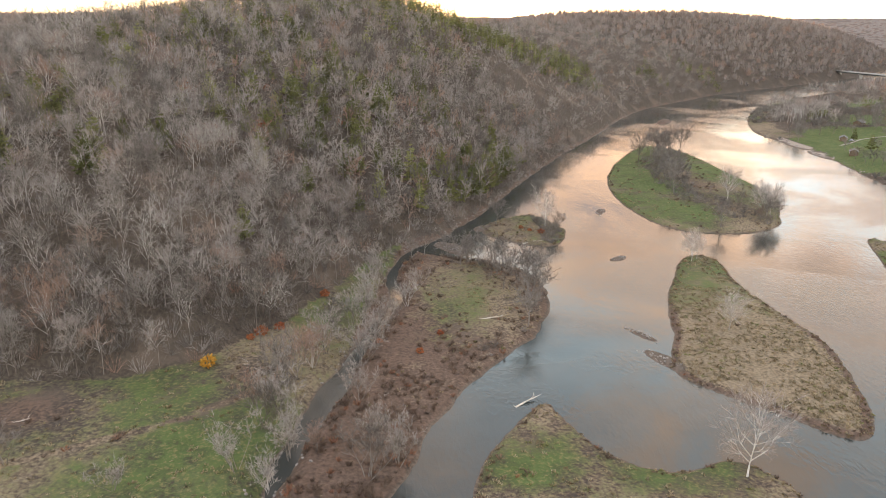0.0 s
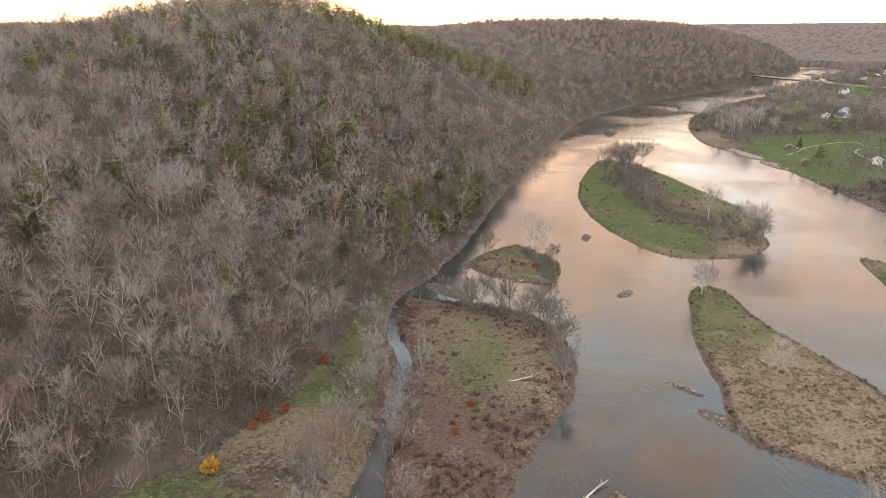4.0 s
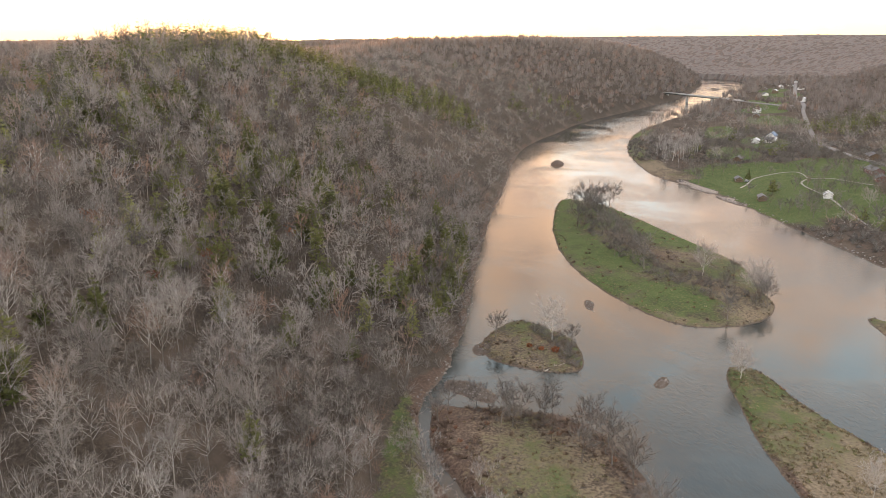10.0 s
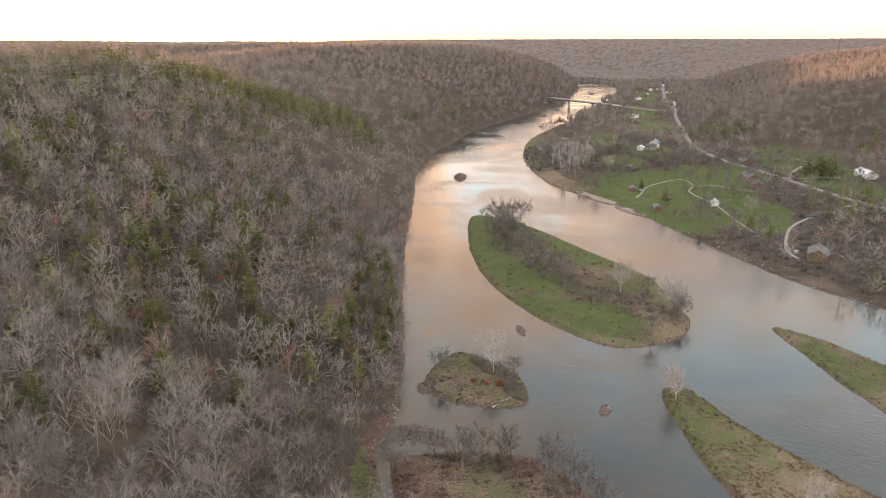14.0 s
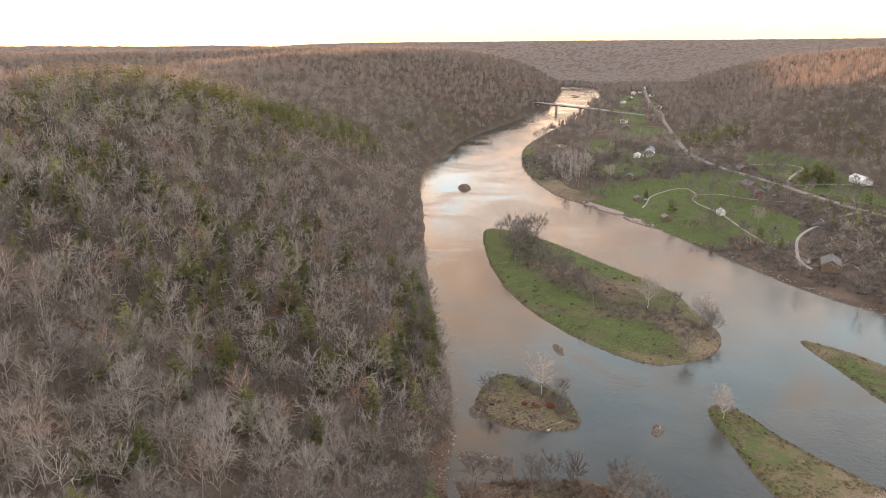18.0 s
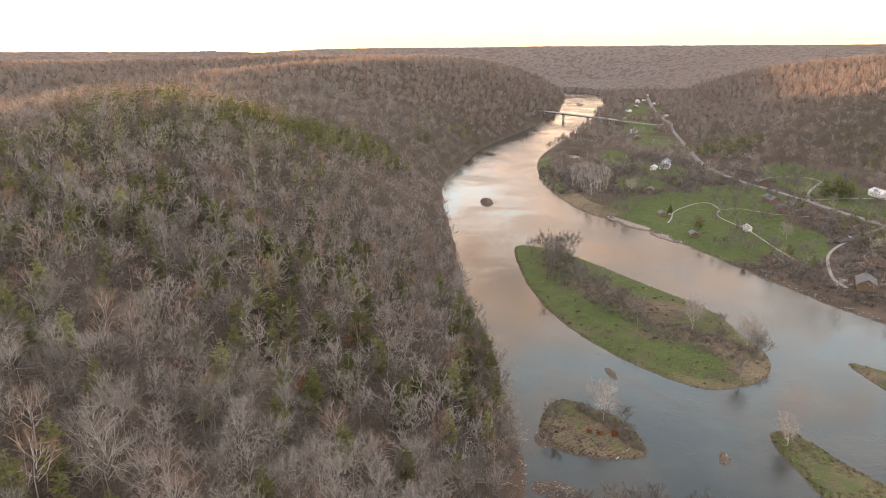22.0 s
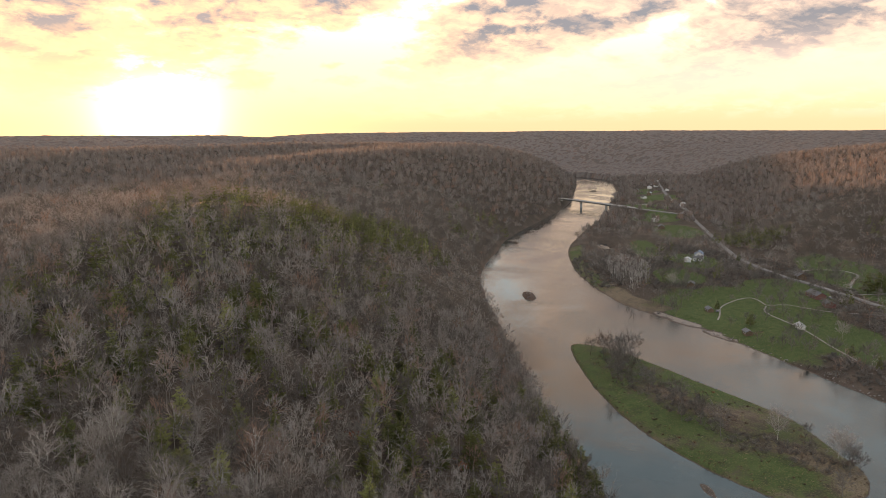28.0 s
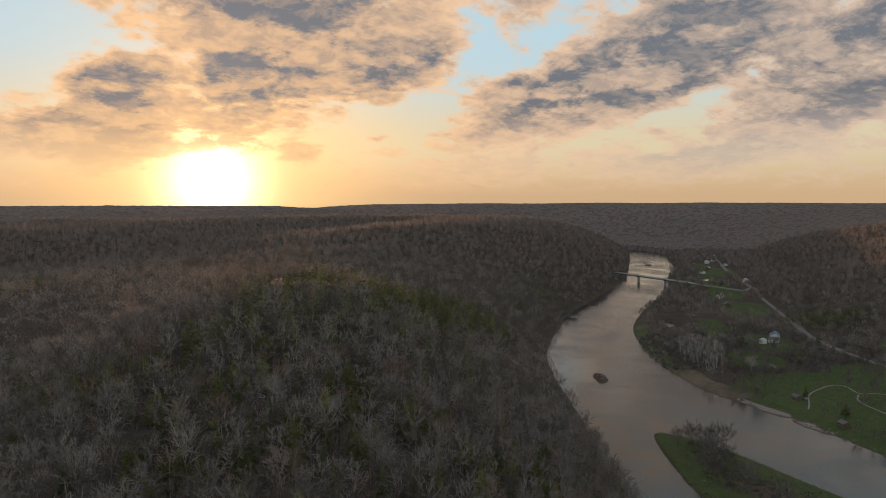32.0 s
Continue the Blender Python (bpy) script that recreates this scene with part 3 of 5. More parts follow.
class Shape:
    """Vertices and triangles gathered piece by piece."""

    def __init__(self):
        self.v, self.t, self.m, self.n = [], [], [], 0

    def add(self, v, t, mat=0):
        self.v.append(np.asarray(v, float))
        self.t.append(np.asarray(t, int) + self.n)
        self.m.append(np.full(len(t), mat))
        self.n += len(v)

    def limb(self, a, b, ra, rb, sides=4, mat=0):
        a, b = np.array(a, float), np.array(b, float)
        w = b - a
        w = w / (np.linalg.norm(w) + 1e-9)
        u = np.cross(w, (0.31, 0.9, 0.2) if abs(w[2]) > 0.9 else (0, 0, 1))
        u = u / np.linalg.norm(u)
        s = np.cross(w, u)
        ang = np.arange(sides) * 2 * math.pi / sides
        ring = np.cos(ang)[:, None] * u + np.sin(ang)[:, None] * s
        i = np.arange(sides)
        j = (i + 1) % sides
        if rb <= 0.004:
            self.add(np.vstack([a + ring * ra, b]), np.stack([i, j, np.full(sides, sides)], 1), mat)
        else:
            self.add(np.vstack([a + ring * ra, b + ring * rb]), np.vstack([np.stack([i, j, j + sides], 1), np.stack([i, j + sides, i + sides], 1)]), mat)

    def slivers(self, p, w, length, width, r, mat=1):
        """Thin pointed twigs from the places p along w."""
        p, w = np.asarray(p, float), np.asarray(w, float)
        side = np.cross(w, r.normal(size=w.shape))
        side /= np.linalg.norm(side, axis=1, keepdims=True) + 1e-9
        width, length = np.broadcast_to(width, len(p))[:, None], np.broadcast_to(length, len(p))[:, None]
        v = np.stack([p - side * width / 2, p + side * width / 2, p + w * length], 1).reshape(-1, 3)
        self.add(v, np.arange(len(v)).reshape(-1, 3), mat)

    def arrays(self):
        return np.vstack(self.v), np.vstack(self.t), np.concatenate(self.m)


def unit(v):
    return v / (np.linalg.norm(v, axis=-1, keepdims=True) + 1e-9)


def crown_shape(r, height=15.0, radius=3.0, limbs=9, subs=5, twigs=9, thick=0.15, fine=0.05, base=0.30, sides=4, solid=True):
    """A forest hardwood: a tall stem, limbs that climb in a narrow vase, and fine twigs that end on a rounded dome."""
    s = Shape()
    lean = r.normal(size=2) * 0.035 * height
    foot, top = np.array((0, 0, -0.8)), np.array((*lean, height * 0.84))
    mid = foot + (top - foot) * 0.5 + np.array((*r.normal(size=2) * 0.25, 0))
    if solid:
        s.limb(foot, mid, thick, thick * 0.62, sides)
        s.limb(mid, top, thick * 0.62, thick * 0.12, 3)
    else:
        s.slivers(foot[None], unit((top - foot)[None]), height * 0.85, thick * 2.0, r, 0)
    dome = np.array((*lean * 0.8, height * 0.60))
    axes = np.array((radius * r.uniform(0.85, 1.15), radius * r.uniform(0.85, 1.15), height * 0.33))
    P, W, L = [], [], []
    for i in range(limbs):
        f = (i + r.random()) / limbs
        at = foot + (top - foot) * (base + (0.92 - base) * f * 0.8)
        a, tilt = i * 2.4 + r.random() * 0.9, radians(r.uniform(8, 34) + 66 * (1 - f))
        out = np.array((math.cos(a), math.sin(a), 0.0))
        end = dome + axes * np.array((math.sin(tilt) * out[0], math.sin(tilt) * out[1], math.cos(tilt))) * r.uniform(0.72, 0.95)
        end[2] = max(end[2], at[2] + 1.2)
        knee = at + (end - at) * 0.45 + out * 0.16 * np.linalg.norm(end - at) * (0.3 + math.sin(tilt)) * 0.6
        t1 = thick * 0.42 * (1.1 - 0.5 * f)
        if solid:
            s.limb(at, knee, t1, t1 * 0.55, 3, 2)
            s.limb(knee, end, t1 * 0.55, 0.0, 3, 2)
        else:
            s.slivers(at[None], unit((end - at)[None]), np.linalg.norm(end - at), t1 * 2.6, r, 2)
        q = r.uniform(0.1, 0.9, (subs, 1))
        p = np.where(q < 0.5, at + (knee - at) * (0.4 + q * 1.2), knee + (end - knee) * (q - 0.5) * 2)
        w = unit(unit(end - knee) * 0.7 + (p - dome) / axes * 0.9 + r.normal(size=(subs, 3)) * 0.5 + np.array((0, 0, 0.12)))
        P.append(p), W.append(w), L.append(np.full(subs, np.linalg.norm(end - at)) * r.uniform(0.35, 0.6, subs))
    p, w, ln = np.vstack(P), np.vstack(W), np.concatenate(L)
    s.slivers(p, w, ln, fine * 1.7, r, 2)
    if twigs:
        p2, w2, l2 = np.repeat(p, twigs, 0), np.repeat(w, twigs, 0), np.repeat(ln, twigs)
        q = r.uniform(0.2, 1.0, (len(p2), 1))
        s.slivers(p2 + w2 * l2[:, None] * q, unit(w2 * 0.75 + r.normal(size=w2.shape) * 0.62 + np.array((0, 0, 0.1))), l2 * r.uniform(0.45, 0.9, len(p2)), fine, r)
    return s.arrays()


def bare_shape(r, height=17.0, spread=4.6, limbs=7, subs=5, twigs=8, thick=0.2, fine=0.07, fork=0.40, stems=1, sides=4, rise=1.0, solid=True):
    """A leafless broadleaf tree: a trunk that forks into rising, curving limbs, branches and a fan of twigs."""
    s = Shape()
    for k in range(stems):
        lean = r.normal(size=2) * (0.04 if stems == 1 else 0.2)
        foot = np.array((*(r.normal(size=2) * 0.35 * (stems > 1)), -0.7))
        top = foot + np.array((lean[0] * height, lean[1] * height, height * r.uniform(0.62, 0.78)))
        crotch = foot + (top - foot) * fork / 0.7 + np.array((*r.normal(size=2) * 0.2, 0))
        s.limb(foot, crotch, thick, thick * 0.72, sides)
        s.limb(crotch, top, thick * 0.6, thick * 0.15, 3)
        tips, ways, size = [], [], []
        for i in range(limbs):
            f = (i + r.random()) / limbs
            at = crotch + (top - crotch) * f * 0.85
            a = i * 2.4 + r.random() * 0.8
            out = np.array((math.cos(a), math.sin(a), 0.0))
            ln = spread * r.uniform(0.9, 1.35) * (1.1 - 0.35 * f)
            knee = at + (out * 0.8 + np.array((0, 0, rise * r.uniform(0.55, 0.95)))) * ln * 0.5
            end = knee + (out * 0.38 + r.normal(size=3) * 0.12 + np.array((0, 0, rise * r.uniform(0.8, 1.15)))) * ln * 0.62
            t1 = thick * 0.40 * (1.1 - 0.5 * f)
            if solid:
                s.limb(at, knee, t1, t1 * 0.55, 3)
                s.limb(knee, end, t1 * 0.55, 0.0, 3)
            else:
                s.slivers(at[None], unit((end - at)[None]), np.linalg.norm(end - at), t1 * 2.2, r, 0)
            q = r.uniform(0.15, 1.0, (subs, 1))
            p = np.where(q < 0.5, at + (knee - at) * (0.3 + q * 1.4), knee + (end - knee) * (q - 0.5) * 2)
            w = unit(out * 0.55 + np.array((0, 0, 0.75 * rise)) + r.normal(size=(subs, 3)) * 0.5)
            tips.append(p), ways.append(w), size.append(np.full(subs, ln))
        tips.append(top + r.normal(size=(subs, 3)) * 0.2), ways.append(unit(np.array((0, 0, 0.9)) + r.normal(size=(subs, 3)) * 0.45)), size.append(np.full(subs, spread))
        p, w, sz = np.vstack(tips), np.vstack(ways), np.concatenate(size)
        ln = sz * r.uniform(0.34, 0.60, len(p))
        s.slivers(p, w, ln, fine * 1.45, r, 0 if solid else 1)
        if twigs:
            p2, w2, l2 = np.repeat(p, twigs, 0), np.repeat(w, twigs, 0), np.repeat(ln, twigs)
            f = r.uniform(0.15, 1.0, (len(p2), 1))
            s.slivers(p2 + w2 * l2[:, None] * f, unit(w2 * 0.8 + r.normal(size=w2.shape) * 0.5 + np.array((0, 0, 0.2))), l2 * r.uniform(0.4, 0.75, len(p2)), fine, r)
    return s.arrays()


def pine_shape(r, height=17.0, spread=3.0, tiers=14, arms=8, sprays=6, sides=5):
    """A conifer: a straight stem and tiers of level boughs, each a plume of needle sprays with gaps between."""
    s = Shape()
    s.limb((0, 0, -0.6), (r.normal() * 0.2, r.normal() * 0.2, height), 0.2, 0.0, sides)
    bulge = r.uniform(0.6, 0.85)
    for k in range(tiers):
        f = (k + r.uniform(-0.2, 0.2)) / (tiers - 1)
        z = height * (0.14 + 0.83 * f)
        reach = spread * max(1 - f, 0.0) ** bulge * r.uniform(0.85, 1.1) + 0.3
        for i in range(arms):
            if r.random() < 0.14:
                continue
            a = i * 2 * math.pi / arms + k * 0.9 + r.normal() * 0.25
            way = unit(np.array((math.cos(a), math.sin(a), r.uniform(0.0, 0.35))))
            ln = reach * r.uniform(0.7, 1.15)
            p = np.array((0, 0, z))
            if sprays:
                s.slivers(p[None], way[None], ln, 0.06, r, 0)
            n = max(sprays, 2)
            q = p + way * ln * r.uniform(0.15, 0.8, (n, 1)) + r.normal(size=(n, 3)) * 0.08 * ln
            w = unit(way * 0.8 + r.normal(size=(n, 3)) * np.array((0.5, 0.5, 0.25)) + np.array((0, 0, 0.15)))
            s.slivers(q, w, ln * r.uniform(0.4, 0.65, n), ln * (0.27 if sprays else 0.45), r)
    return s.arrays()


def bush_shape(r, height=1.6, spread=1.3, stems=26, width=0.09):
    s = Shape()
    a = r.random(stems) * 2 * math.pi
    p = np.stack([np.cos(a) * spread * 0.35 * r.random(stems), np.sin(a) * spread * 0.35 * r.random(stems), np.full(stems, -0.1)], 1)
    w = unit(np.stack([np.cos(a) * 0.6, np.sin(a) * 0.6, r.uniform(0.5, 1.3, stems)], 1) + r.normal(size=(stems, 3)) * 0.2)
    s.slivers(p, w, height * r.uniform(0.6, 1.1, stems), width * 1.8, r, 0)
    s.slivers(p + w * height * 0.45, unit(w + r.normal(size=(stems, 3)) * 0.7), height * 0.55, width * 1.4, r, 0)
    return s.arrays()


def sow(name, shapes, x, y, scale, mats, label, category, seed, sink=0.0):
    """One object of many plants: the shapes in turn, turned and scaled, standing on the land."""
    r = np.random.default_rng(seed)
    z = land(x, y) - sink
    which = r.integers(0, len(shapes), len(x))
    turn = r.random(len(x)) * 2 * math.pi
    tone = r.random(len(x))
    V, T, I, K, n = [], [], [], [], 0
    for k, (v, t, m) in enumerate(shapes):
        sel = np.nonzero(which == k)[0]
        if not len(sel):
            continue
        c, s = np.cos(turn[sel])[:, None], np.sin(turn[sel])[:, None]
        sc, tall = scale[sel][:, None], (scale[sel] * r.uniform(0.85, 1.15, len(sel)))[:, None]
        px = (v[:, 0] * c - v[:, 1] * s) * sc + x[sel][:, None]
        py = (v[:, 0] * s + v[:, 1] * c) * sc + y[sel][:, None]
        pz = v[:, 2] * tall + z[sel][:, None]
        V.append(np.stack([px, py, pz], -1).reshape(-1, 3))
        T.append((t[None] + (np.arange(len(sel)) * len(v))[:, None, None] + n).reshape(-1, 3))
        I.append(np.tile(m, len(sel)))
        K.append(np.repeat(tone[sel], len(v)))
        n += len(sel) * len(v)
    me = mesh_of(name, np.vstack(V), np.vstack(T), mats, np.concatenate(I), np.concatenate(K))
    return tagged(new(name, me), label, category, kind="stuff")


def scatter(x0, x1, y0, y1, gap, seed):
    """Places on a shaken grid."""
    r = np.random.default_rng(seed)
    gx, gy = np.meshgrid(np.arange(x0, x1, gap), np.arange(y0, y1, gap))
    return gx.ravel() + r.uniform(-0.55, 0.55, gx.size) * gap, gy.ravel() + r.uniform(-0.55, 0.55, gy.size) * gap


def in_sight(x, y):
    """The sector that the flight looks over."""
    a = np.degrees(np.arctan2(x + 40, y + 60))
    return (a > -42) & (a < 74)


def wooded(x, y):
    z, shore, creek, west, eh, isle, side = land(x, y, True)
    plain_wood = side & (eh <= 0) & (shore > 2.5) & (openness(x, y) > 1.1) & ~((shore < 12) & (y > 500) & (y < 760))
    woods = (west > 0.5) | ((shore > 1.2) & (y > 252) & ~side & (isle < -8)) | (eh > 0) | plain_wood | (z > 30)
    return woods & off_road(x, y), west, eh, side & (eh <= 0)


ROADS = [np.array(q, float) for q in (
    [(740, 905), (684, 849), (620, 775), (560, 705), (465, 593), (440, 545), (424, 509), (418, 478), (401, 427), (386, 384), (375, 341), (370, 250), (378, 100)],
    [(676, 866), (705, 880), (740, 905), (800, 985), (860, 1060), (960, 1170), (1055, 1276), (1150, 1380)],
    [(380, 356), (345, 352), (312, 347), (290, 340), (268, 324), (253, 311), (248, 300)])]


def off_road(x, y):
    """True where no road, pond or house plot keeps the ground clear."""
    clear = np.ones(np.shape(x), bool)
    for q, w in zip(ROADS, (5.5, 5.5, 3.5)):
        clear &= line_distance(q, x, y) > w
    for cx, cy, a, b, turn in PONDS:
        clear &= oval(x, y, cx, cy, a + 14, b + 12, turn) > 1
    for hx, hy, w in ((428, 608, 13), (407, 604, 9), (470, 414, 14), (378, 446, 12), (361, 424, 9), (257, 296, 12), (330, 530, 8), (432, 498, 10), (398, 716, 26), (380, 690, 18)):
        clear &= np.hypot(x - hx, y - hy) > w
    return clear


def near_path(x, y):
    track = np.array([eye[:2] for _, eye, _, _ in PATH[::6]])
    return line_distance(track, x, y)


r = np.random.default_rng(11)
NEAR = [crown_shape(r, 12.5 + k % 4, 2.75 + 0.4 * (k % 3), 11, 5, 12, thick=0.12, fine=0.052, base=0.34 + 0.05 * (k % 3)) for k in range(10)]
HALF = [crown_shape(r, 12.5 + k % 4, 3.0 + 0.4 * (k % 3), 8, 4, 4, 0.12, 0.125, 0.36, sides=3, solid=False) for k in range(8)]
MID = [crown_shape(r, 13.0 + k % 3, 3.7 + 0.4 * (k % 3), 6, 3, 2, 0.10, 0.22, 0.42, sides=3, solid=False) for k in range(8)]


def far_shape(r, n=15):
    """A tree far off: rising sprays that end on a dome."""
    s = Shape()
    a = np.arange(n) * 2.4 + r.random(n)
    t = np.arccos(1 - 0.95 * (np.arange(n) + 0.5) / n)
    way = np.stack([np.sin(t) * np.cos(a), np.sin(t) * np.sin(a), np.cos(t)], 1)
    end = np.array((0, 0, 8.5)) + way * np.array((3.8, 3.8, 5.5)) * r.uniform(0.85, 1.1, (n, 1))
    start = np.array((0, 0, 5.0)) + way * np.array((1.6, 1.6, 2.0))
    w = end - start
    s.slivers(start, unit(w), np.linalg.norm(w, axis=1), r.uniform(0.9, 1.5, n), r, 0)
    return s.arrays()


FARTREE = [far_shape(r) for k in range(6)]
PINE_FAR = [pine_shape(r, 15.0, 3.3, 8, 6, 0, 3) for k in range(4)]

# the woods: fine trees by the flight, plainer ones further off
fx, fy = scatter(-420, 340, 130, 800, 5.3, 21)
ok, west, eh, flat = wooded(fx, fy)
near = near_path(fx, fy)
reach = np.full(len(fx), 390.0) - 60 * (fx > 120)
pine_wish = value_noise(fx, fy, 70, 3) + 0.75 * np.exp(-((fx + 8) / 30) ** 2 - ((fy - 285) / 60) ** 2) + 0.45 * np.exp(-((fx + 60) / 60) ** 2 - ((fy - 500) / 60) ** 2)
r = np.random.default_rng(5)
CREST = np.array([(-95, 470), (-25, 535), (60, 620), (115, 670)], float)
pine_wish = pine_wish + 1.1 * np.exp(-(line_distance(CREST, fx, fy) / 40) ** 2) + 0.35 * np.exp(-((fx + 25) / 60) ** 2 - ((fy - 255) / 45) ** 2) + 0.4 * np.exp(-((fx + 50) / 120) ** 2 - ((fy - 450) / 90) ** 2) + 0.5 * np.exp(-((fx + 90) / 110) ** 2 - ((fy - 390) / 100) ** 2)
pine = (r.random(len(fx)) < np.clip((pine_wish - 0.05) * np.where(fy < 420, 0.24, 0.4), 0.012, 0.45)) & (west > 6)
sel = ok & in_sight(fx, fy) & (near < reach)
size = r.uniform(0.78, 1.28, len(fx)) * np.where(west > 0, 1.0, 0.8)
PINE_SPOTS = np.stack([fx, fy, size], 1)[sel & pine]
s = sel & ~pine
by = near < 165 + value_noise(fx, fy, 40, 2) * 20
own = s & by & (fx > -140) & (fx < -8) & (fy < 262)
own &= np.cumsum(own) <= 260
HARDWOOD_SPOTS = np.stack([fx, fy, size], 1)[own]
by_stuff = s & by & ~own
sow("hillside_forest", NEAR, fx[by_stuff], fy[by_stuff], size[by_stuff], [M_BARK, M_TWIG, M_LIMB], "leafless grey-brown hardwood forest on the hillside", "forest", 31)
sow("hilltop_forest", HALF, fx[s & ~by], fy[s & ~by], size[s & ~by] * 1.05, [M_BARK, M_TWIG, M_TWIG], "leafless hardwood forest climbing to the hilltop", "forest", 30)

mx, my = scatter(-700, 900, 130, 1150, 8.3, 22)
ok, west, eh, flat = wooded(mx, my)
near = near_path(mx, my)
r = np.random.default_rng(6)
inner = (mx > -420) & (mx < 340) & (my < 800) & (near < 390 - 60 * (mx > 120))
rim = 930 + value_noise(mx, my, 60, 3) * 90
sel = ok & in_sight(mx, my) & ~inner & (near < rim) & ~(flat & (r.random(len(mx)) < 0.15))
pine = (value_noise(mx, my, 80, 3) > 0.36) & (r.random(len(mx)) < 0.4)
size = r.uniform(0.75, 1.1, len(mx))
crest = line_distance(CREST, mx, my)
pine |= (crest < 48) & (r.random(len(mx)) < 0.75)
s = sel & ~pine
sow("valley_forest", MID, mx[s], my[s], size[s] * 1.1, [M_BARK, M_TWIG, M_TWIG], "leafless hardwood forest over ridges and valley floor", "forest", 32)
s = sel & pine
nearest = np.argsort(near_path(PINE_SPOTS[:, 0], PINE_SPOTS[:, 1]))
rest = PINE_SPOTS[nearest[230:]]
mx, my, size = np.concatenate([mx[s], rest[:, 0]]), np.concatenate([my[s], rest[:, 1]]), np.concatenate([size[s], rest[:, 2]])
sow("evergreen_groves", PINE_FAR, mx, my, size, [M_BARK, M_NEEDLE], "dark green conifers scattered among bare trees", "forest", 33)

dx, dy = scatter(-1700, 2100, 300, 2400, 11.8, 23)
ok, west, eh, flat = wooded(dx, dy)
near = near_path(dx, dy)
inner = (dx > -700) & (dx < 900) & (dy < 1150) & (near < 930 + value_noise(dx, dy, 60, 3) * 90)
sel = ok & in_sight(dx, dy) & ~inner & (near < 1950)
r = np.random.default_rng(7)
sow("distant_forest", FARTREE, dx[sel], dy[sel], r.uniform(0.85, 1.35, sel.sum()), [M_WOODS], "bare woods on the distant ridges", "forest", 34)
# beyond, the crowns close into one rough canopy that reaches the horizon
AZ = np.radians(np.linspace(-48, 78, 640))
DIST = np.concatenate([np.linspace(1900, 2600, 70), growth(2600, 4700, 60, 1.3)])
R, A = np.meshgrid(DIST, AZ)
CX, CY = -40 + R * np.sin(A), 40 + R * np.cos(A)
grain = np.random.default_rng(36).random(CX.shape)
wood_here = wooded(CX.ravel(), CY.ravel())[0].reshape(CX.shape)
CZ = land(CX, CY) + np.where(wood_here, 10.5 + 2.6 * grain + 1.6 * value_noise(CX, CY, 45, 2), -3.0) - 10 * (R < 1930)
n0, n1 = CX.shape
ids = np.arange(n0 * n1).reshape(n0, n1)
quads = np.stack([ids[:-1, :-1], ids[:-1, 1:], ids[1:, 1:], ids[1:, :-1]], -1).reshape(-1, 4)
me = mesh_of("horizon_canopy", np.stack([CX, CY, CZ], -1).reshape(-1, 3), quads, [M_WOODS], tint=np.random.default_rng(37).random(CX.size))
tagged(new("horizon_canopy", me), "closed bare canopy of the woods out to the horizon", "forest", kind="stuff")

# ---- single trees, brush and grass ----


def part(name, mesh, parent, label=""):
    ob = new(name, mesh)
    ob.parent = parent
    return tagged(ob, label)


def tree(kind, arrays, mats, label, category, group, names=("trunk", "crown")):
    """A tree as a thing: the trunk with its limbs, and the crown of twigs or needles."""
    v, t, m = arrays
    root = tagged(new(kind), label, category, group)
    for k, name in enumerate(names):
        tri = t[m == k]
        used, back = np.unique(tri, return_inverse=True)
        part(name, mesh_of(name, v[used], back.reshape(-1, 3), [mats[k]], tint=np.full(len(used), 0.2 + 0.3 * random.random())), root)
    return root


def stand(roots, spots, seed=0, sink=0.0):
    """The first spots take the trees themselves, the rest copies, each turned its own way."""
    r = np.random.default_rng(seed)
    spots = np.asarray(spots, float)
    zs = land(spots[:, 0], spots[:, 1])
    for i, (x, y, s) in enumerate(spots):
        m = pose(x, y, zs[i] - sink, 0, 0, r.uniform(0, 360)) @ Matrix.Diagonal((s, s, s * r.uniform(0.92, 1.08), 1))
        if i < len(roots):
            roots[i].matrix_basis = m
        else:
            src = roots[int(r.integers(0, len(roots)))]
            keep = src.matrix_basis.copy()
            src.matrix_basis = Matrix.Identity(4)
            copy_thing(src, m)
            src.matrix_basis = keep


r = np.random.default_rng(41)
syc = [tree("sycamore_tree", bare_shape(r, 16.5, 5.6, 14, 10, 16, 0.19, 0.05, 0.16, rise=0.95), [M_PALE, M_PALE_TWIG], "white-barked bare sycamore on a river island", "tree", "island sycamores") for _ in range(3)]
stand(syc, [(56, 103, 1.05), (134, 302, 1.0), (139, 274, 1.1), (143, 279, 1.0), (77, 162, 0.72), (314, 536, 1.0), (300, 375, 0.85), (88, 219, 0.8), (45, 260, 0.95), (91, 222, 0.55)], 1)
dark = [tree("bare_tree", bare_shape(r, 14, 4.6, 9, 8, 12, 0.22, 0.085, 0.26), [M_DARK_BARK, M_DARK_TWIG], "leafless dark grey riverside tree", "tree", "riverside trees") for _ in range(4)]
ISLE_TREES = [(119, 391, 0.95), (151, 416, 1.0), (146, 421, 0.9), (120, 347, 0.85), (115, 317, 0.8), (118, 331, 0.75), (114, 259, 0.55), (129, 401, 0.9), (136, 407, 0.95),
              (142, 428, 0.8), (124, 372, 0.7), (134, 396, 0.8), (140, 412, 0.75), (147, 432, 0.6), (126, 356, 0.7), (131, 380, 0.6), (138, 436, 0.6), (112, 338, 0.5), (145, 296, 0.5), (137, 266, 0.5), (132, 283, 0.5), (127, 340, 0.6), (26, 265, 0.85), (49, 254, 0.6), (46, 248, 0.45), (137, 270, 0.6), (134, 268, 0.4), (142, 272, 0.5)]
